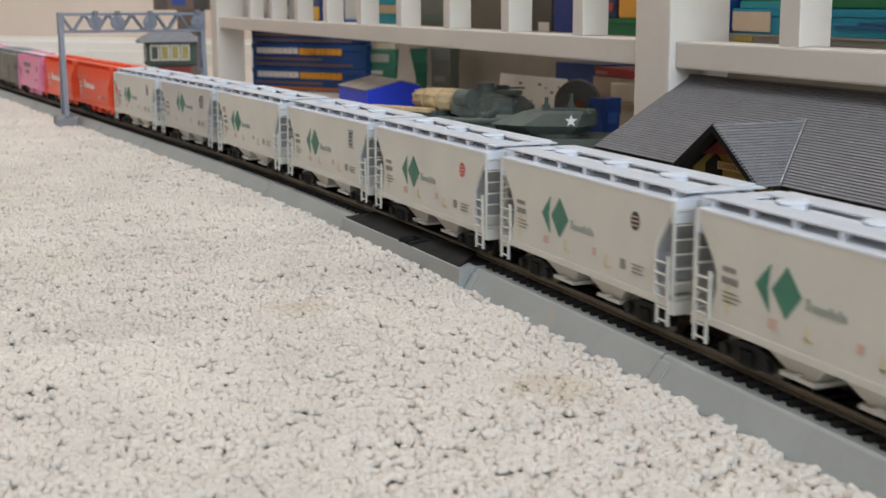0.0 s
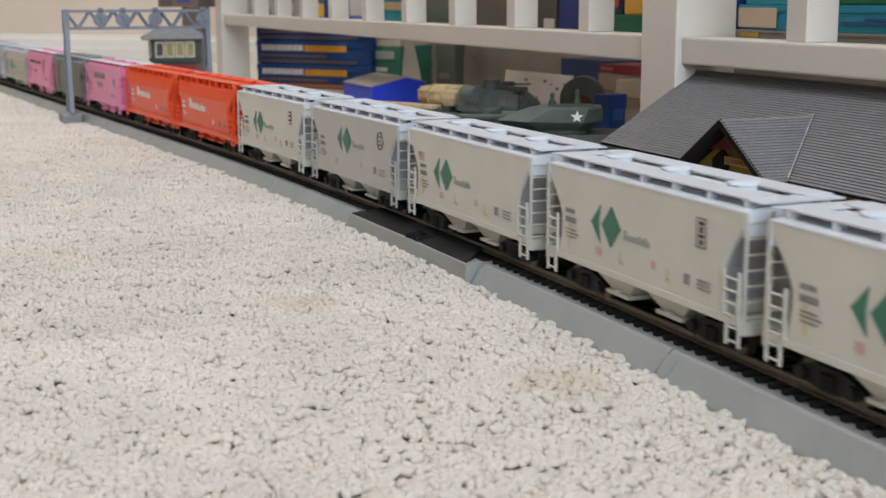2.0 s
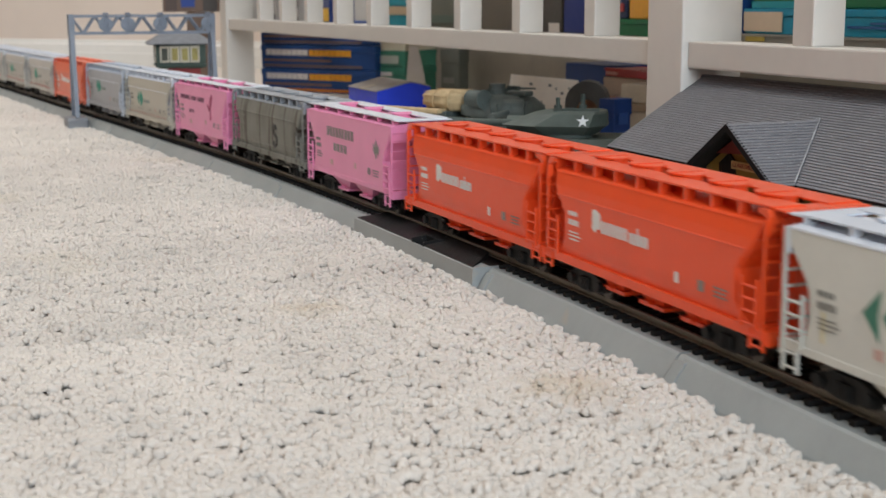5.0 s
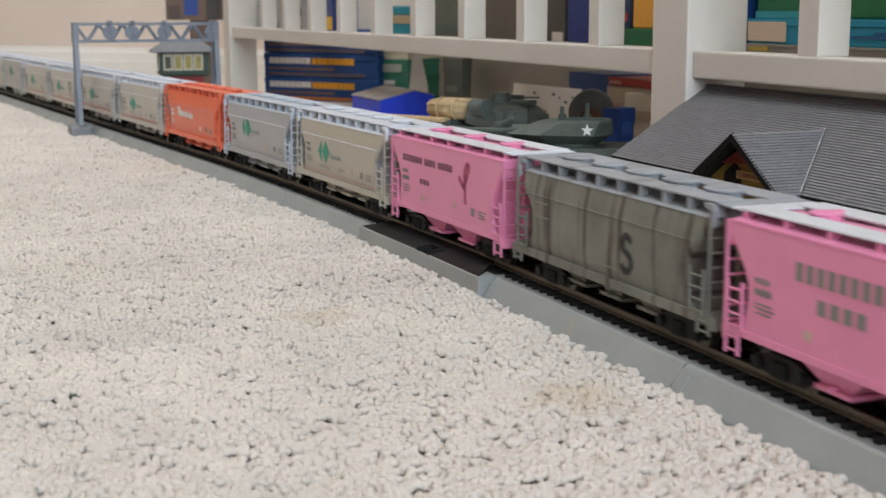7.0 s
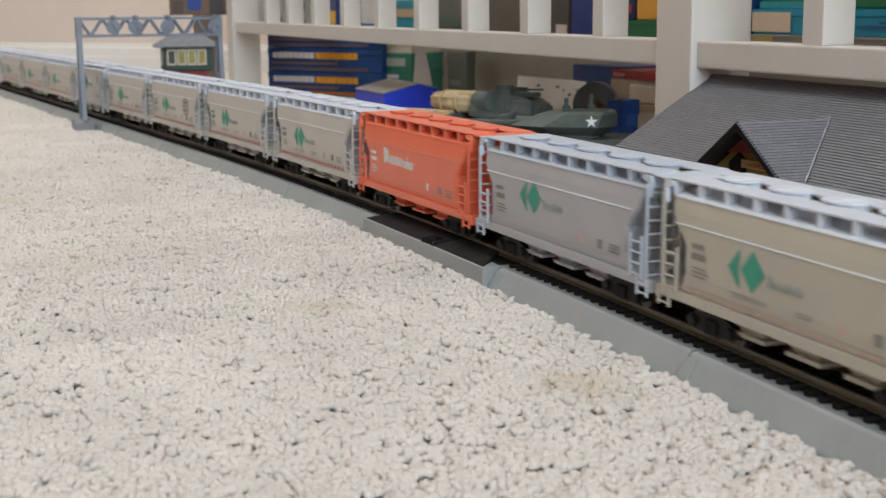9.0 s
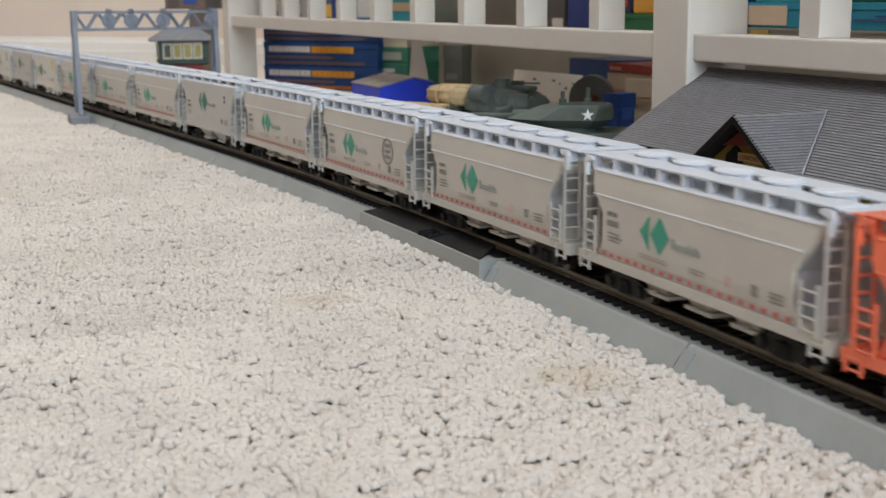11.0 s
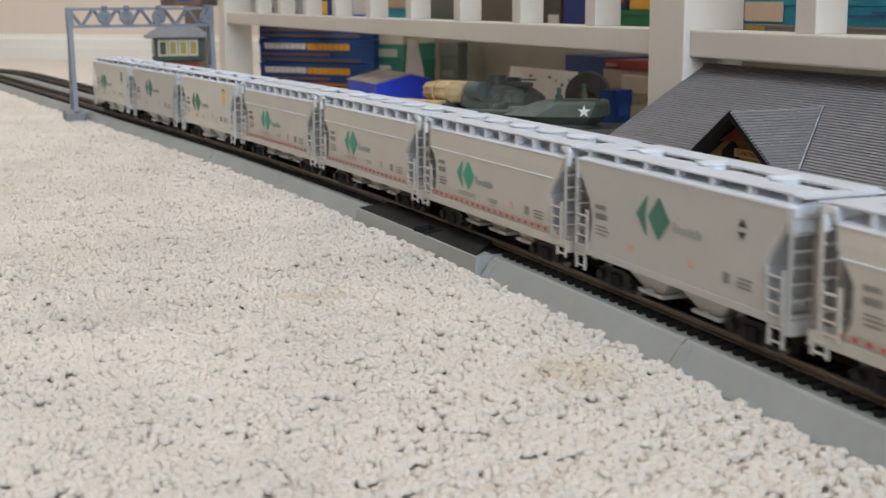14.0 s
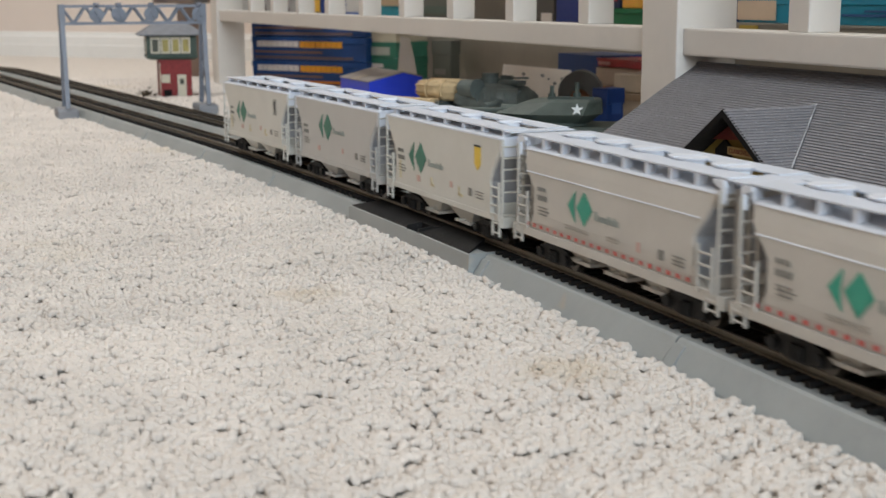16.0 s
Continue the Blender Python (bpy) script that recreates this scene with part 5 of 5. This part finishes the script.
turret2 = part("turret", tower_loft([(0.0355, 0.022, 0.017), (0.039, 0.031, 0.023), (0.046, 0.031, 0.022), (0.053, 0.024, 0.017), (0.0555, 0.016, 0.011)], 0.009), M_ARMOUR2, tank2, at=pose(0.018, -0.002, 0), smooth=True)
part("mantlet", add_cyl(cyl((0.016, -0.020, 0.044), (0.030, -0.012, 0.044), 0.009, 16), (0.03, -0.010, 0.044), (0.034, -0.010, 0.044), 0.007, 16), M_ARMOUR2, turret2)
part("gun_barrel", add_cyl(cyl((0.022, -0.018, 0.044), (0.024, -0.046, 0.0405), 0.0025, 12), (0.0238, -0.042, 0.041), (0.0243, -0.048, 0.0402), 0.0034, 12), M_ARMOUR2, turret2)
part("cupola", add_cyl(cyl((-0.006, 0.0, 0.054), (-0.006, 0.0, 0.0595), 0.0085, 16), (-0.006, 0, 0.0595), (-0.006, 0, 0.0635), 0.0070, 16), M_ARMOUR2, turret2)
part("search_light", add_cyl(cyl((-0.020, -0.018, 0.052), (-0.004, -0.022, 0.052), 0.0070, 16), (-0.004, -0.022, 0.052), (-0.002, -0.0225, 0.052), 0.0080, 16), M_ARMOUR2, turret2)
part("sight_box", box(0.006, 0.026, -0.006, 0.006, 0.0545, 0.0585, 0.001), M_ARMOUR2, turret2)
for i in range(5):
    x = -0.002 + i * 0.007
    part("grab_rail", cyl((x, -0.0225, 0.040), (x, -0.0245, 0.050), 0.0006, 6), M_ARMOUR2, turret2)
part("machine_gun", add_cyl(box(-0.004, 0.008, 0.010, 0.013, 0.0555, 0.0615, 0.0006), (0.008, 0.0115, 0.0595), (0.024, 0.0115, 0.0600), 0.0008, 8), M_ARMOUR2, turret2)
random.seed(7)
for x, y, r, ln in ((-0.033, -0.012, 0.0082, 0.040), (-0.036, 0.004, 0.0078, 0.034)):
    zc = 0.0415 + r * 0.9
    bm = cyl((x - ln / 2, y, zc), (x + ln / 2, y + 0.002, zc), r, 14)
    bmesh.ops.subdivide_edges(bm, edges=bm.edges[:], cuts=1)
    for v in bm.verts:
        v.co += Vector((random.uniform(-1, 1), random.uniform(-1, 1), random.uniform(-1, 1))) * 0.0016
    part("canvas_roll", bm, M_CANVAS, tank2, "tan rolled canvas", smooth=True)
    for dx in (-0.009, 0.007):
        bm = bmesh.new()
        for k in range(12):
            a0, a1 = 2 * math.pi * k / 12, 2 * math.pi * (k + 1) / 12
            add_cyl(bm, (x + dx, y + (r + 0.0006) * math.cos(a0), zc + (r + 0.0006) * math.sin(a0)), (x + dx, y + (r + 0.0006) * math.cos(a1), zc + (r + 0.0006) * math.sin(a1)), 0.0007, 5)
        part("strap", bm, M_CANVAS, tank2)
part("stowage_plank", box(-0.100, -0.030, -0.028, -0.016, 0.0385, 0.0420, 0.0008), M_CANVAS, tank2, "tan wooden plank")
part("stowage_rack", box(-0.066, -0.026, -0.022, 0.016, 0.0355, 0.0400, 0.0006), M_ARMOUR2, tank2)

# ---- the signal gantry over both tracks ----
M_STEEL = material("blue_grey_painted_plastic", (0.215, 0.245, 0.30), 0.5, vary=0.10, scale=50)
M_FOOTING = material("grey_plastic_footing", (0.24, 0.25, 0.27), 0.6, vary=0.1, scale=60)
g = thing("signal_gantry", "blue-grey plastic signal gantry spanning two tracks", "signal gantry")
GXC, GY0, GY1, GT, GB = -1.072, -0.114, 0.031, 0.1000, 0.0825
for y in (GY0, GY1):
    part("footing", tower_loft([(FLOOR - 0.004, 0.020, 0.0105), (-0.006, 0.020, 0.0105), (-0.0035, 0.018, 0.0095)], 0.002), M_FOOTING, g, at=pose(GXC, y, 0))
    for e in (-1, 1):
        part("leg", add_box(bmesh.new(), -0.0022, 0.0022, -0.0024, 0.0024, -0.052, 0.052, m=look((GXC + e * 0.0115, y, 0.0485), (GXC + e * 0.0115 - e * 0.0145, y, 0.1485))), M_STEEL, g)
    for k in range(4):
        z0, z1 = 0.002 + k * 0.020, 0.022 + k * 0.020
        w0, w1 = 0.0180 - 0.145 * z0, 0.0180 - 0.145 * z1
        bm = cyl((GXC - w0, y, z0), (GXC + w1, y, z1), 0.0008, 6)
        part("leg_brace", add_cyl(bm, (GXC + w0, y, z0), (GXC - w1, y, z1), 0.0008, 6), M_STEEL, g)
for e in (-1, 1):
    for z in (GT, GB):
        part("beam_chord", box(GXC + e * 0.0065 - 0.0013, GXC + e * 0.0065 + 0.0013, GY0 - 0.003, GY1 + 0.003, z - 0.0014, z + 0.0014), M_STEEL, g)
    nseg = 12
    for k in range(nseg):
        y0, y1 = GY0 + (GY1 - GY0) * k / nseg, GY0 + (GY1 - GY0) * (k + 1) / nseg
        za, zb = (GB, GT) if k % 2 else (GT, GB)
        part("beam_diagonal", cyl((GXC + e * 0.0065, y0, za), (GXC + e * 0.0065, y1, zb), 0.0011, 6), M_STEEL, g)
for k in range(7):
    y = GY0 + (GY1 - GY0) * k / 6
    part("beam_tie", box(GXC - 0.0065, GXC + 0.0065, y - 0.0008, y + 0.0008, GT - 0.0010, GT + 0.0010), M_STEEL, g)
for y in (GY0, GY1):
    part("end_frame", box(GXC - 0.0085, GXC + 0.0085, y - 0.003, y + 0.003, GB - 0.002, GT + 0.002, 0.0005), M_STEEL, g)
for f in (0.235, 0.39, 0.62, 0.965):
    y = GY0 + (GY1 - GY0) * f
    head = part("signal_head", add_cyl(cyl((GXC + 0.0085, y, 0.0915), (GXC + 0.0105, y, 0.0915), 0.0074, 20), (GXC + 0.0105, y, 0.1005), (GXC + 0.0105, y, 0.1035), 0.003, 10), M_STEEL, g)
    for a in (90, 210, 330):
        part("lens_hood", cyl((GXC + 0.0105, y + 0.0036 * math.cos(radians(a)), 0.0915 + 0.0036 * math.sin(radians(a))), (GXC + 0.0138, y + 0.0036 * math.cos(radians(a)), 0.0915 + 0.0036 * math.sin(radians(a))), 0.0019, 10), M_STEEL, head)

# ---- the little signal tower ----
M_BRICKRED = material("red_brick_plastic", (0.26, 0.028, 0.03), 0.6, vary=0.2, scale=200, bump=0.3, bump_scale=900)
M_TOWERGREEN = material("dark_green_tower_paint", (0.05, 0.085, 0.07), 0.6, vary=0.15, scale=90)
M_TOWERROOF = material("slate_grey_tower_roof", (0.17, 0.18, 0.20), 0.6, vary=0.15, scale=120)
M_CREAMTRIM = material("cream_window_trim", (0.66, 0.62, 0.50), 0.5, vary=0.06)
M_PANEYEL = material("dull_yellow_pane", (0.42, 0.36, 0.12), 0.25, vary=0.2, scale=90)
M_PANEDARK = material("dark_pane", (0.10, 0.11, 0.09), 0.2, vary=0.2, scale=90)
tw = thing("signal_tower", "red brick model signal tower with a green upper cabin", "model building", m=pose(-1.355, 0.0455, FLOOR, 0, 0, -6))
part("brick_base", box(-0.022, 0.022, -0.0165, 0.0235, 0.0, 0.0495, 0.0004), M_BRICKRED, tw, "red brick ground floor")
part("plinth", box(-0.027, 0.027, -0.031, 0.029, 0.0, 0.0022, 0.0004), M_FOOTING, tw)
door = part("door", box(0.0221, 0.0232, 0.0055, 0.0165, 0.0022, 0.0295, 0.0003), M_CREAMTRIM, tw, "cream arched door")
part("door_pane", box(0.0233, 0.0236, 0.0085, 0.0135, 0.0175, 0.0245), M_PANEDARK, door)
win = part("window", box(0.0221, 0.0230, -0.0145, -0.0035, 0.0195, 0.0300, 0.0004), M_CREAMTRIM, tw, "cream arched ground floor window")
part("pane", box(0.0231, 0.0233, -0.0125, -0.0055, 0.0210, 0.0280), M_CREAMTRIM, win)
part("vent", box(0.0221, 0.0234, -0.012, -0.002, 0.003, 0.011), M_FASCIA, tw, "dark wall vent")
part("cabin_floor", tower_loft([(0.0485, 0.0240, 0.0265), (0.0510, 0.027, 0.0315), (0.0535, 0.027, 0.032)], 0.001), M_TOWERGREEN, tw, "dark green flared cabin floor")
part("cabin", box(-0.0255, 0.0255, -0.0305, 0.0305, 0.0536, 0.0785), M_TOWERGREEN, tw, "dark green cabin")
for k in range(4):
    y = -0.0205 + 0.0125 * k
    w = part("window", box(0.0256, 0.0266, y - 0.0058, y + 0.0058, 0.0560, 0.0765, 0.0003), M_CREAMTRIM, tw, "cream cabin window")
    part("pane", box(0.0267, 0.0270, y - 0.0036, y + 0.0036, 0.0585, 0.0735), M_PANEDARK if k == 0 else M_PANEYEL, w)
for k in range(3):
    x = -0.0155 + 0.0150 * k
    w = part("window", box(x - 0.0058, x + 0.0058, -0.0316, -0.0306, 0.0560, 0.0765, 0.0003), M_CREAMTRIM, tw, "cream cabin window")
    part("pane", box(x - 0.0036, x + 0.0036, -0.0319, -0.0317, 0.0585, 0.0735), M_PANEDARK, w)
part("roof", tower_loft([(0.0785, 0.036, 0.041), (0.0800, 0.036, 0.041), (0.0915, 0.012, 0.024), (0.0922, 0.010, 0.022)], 0.001), M_TOWERROOF, tw, "grey hipped roof")
part("drain_pipe", cyl((0.0225, -0.0158, 0.002), (0.0225, -0.0158, 0.045), 0.0006, 6), M_CREAMTRIM, tw)
random.seed(9)
bush = bmesh.new()
for i in range(60):
    p = Vector((random.gauss(0, 0.004), random.gauss(0, 0.004), abs(random.gauss(0.004, 0.003))))
    r = bmesh.ops.create_icosphere(bush, subdivisions=1, radius=random.uniform(0.0008, 0.0018), matrix=Matrix.Translation(p))
tagged(part("model_shrub", bush, material("dark_brown_foliage", (0.07, 0.05, 0.03), 0.9, vary=0.4, scale=300), at=pose(-1.338, 0.0085, FLOOR + 0.002)), "small dark brown model shrub beside the tower", "shrub")

motions()
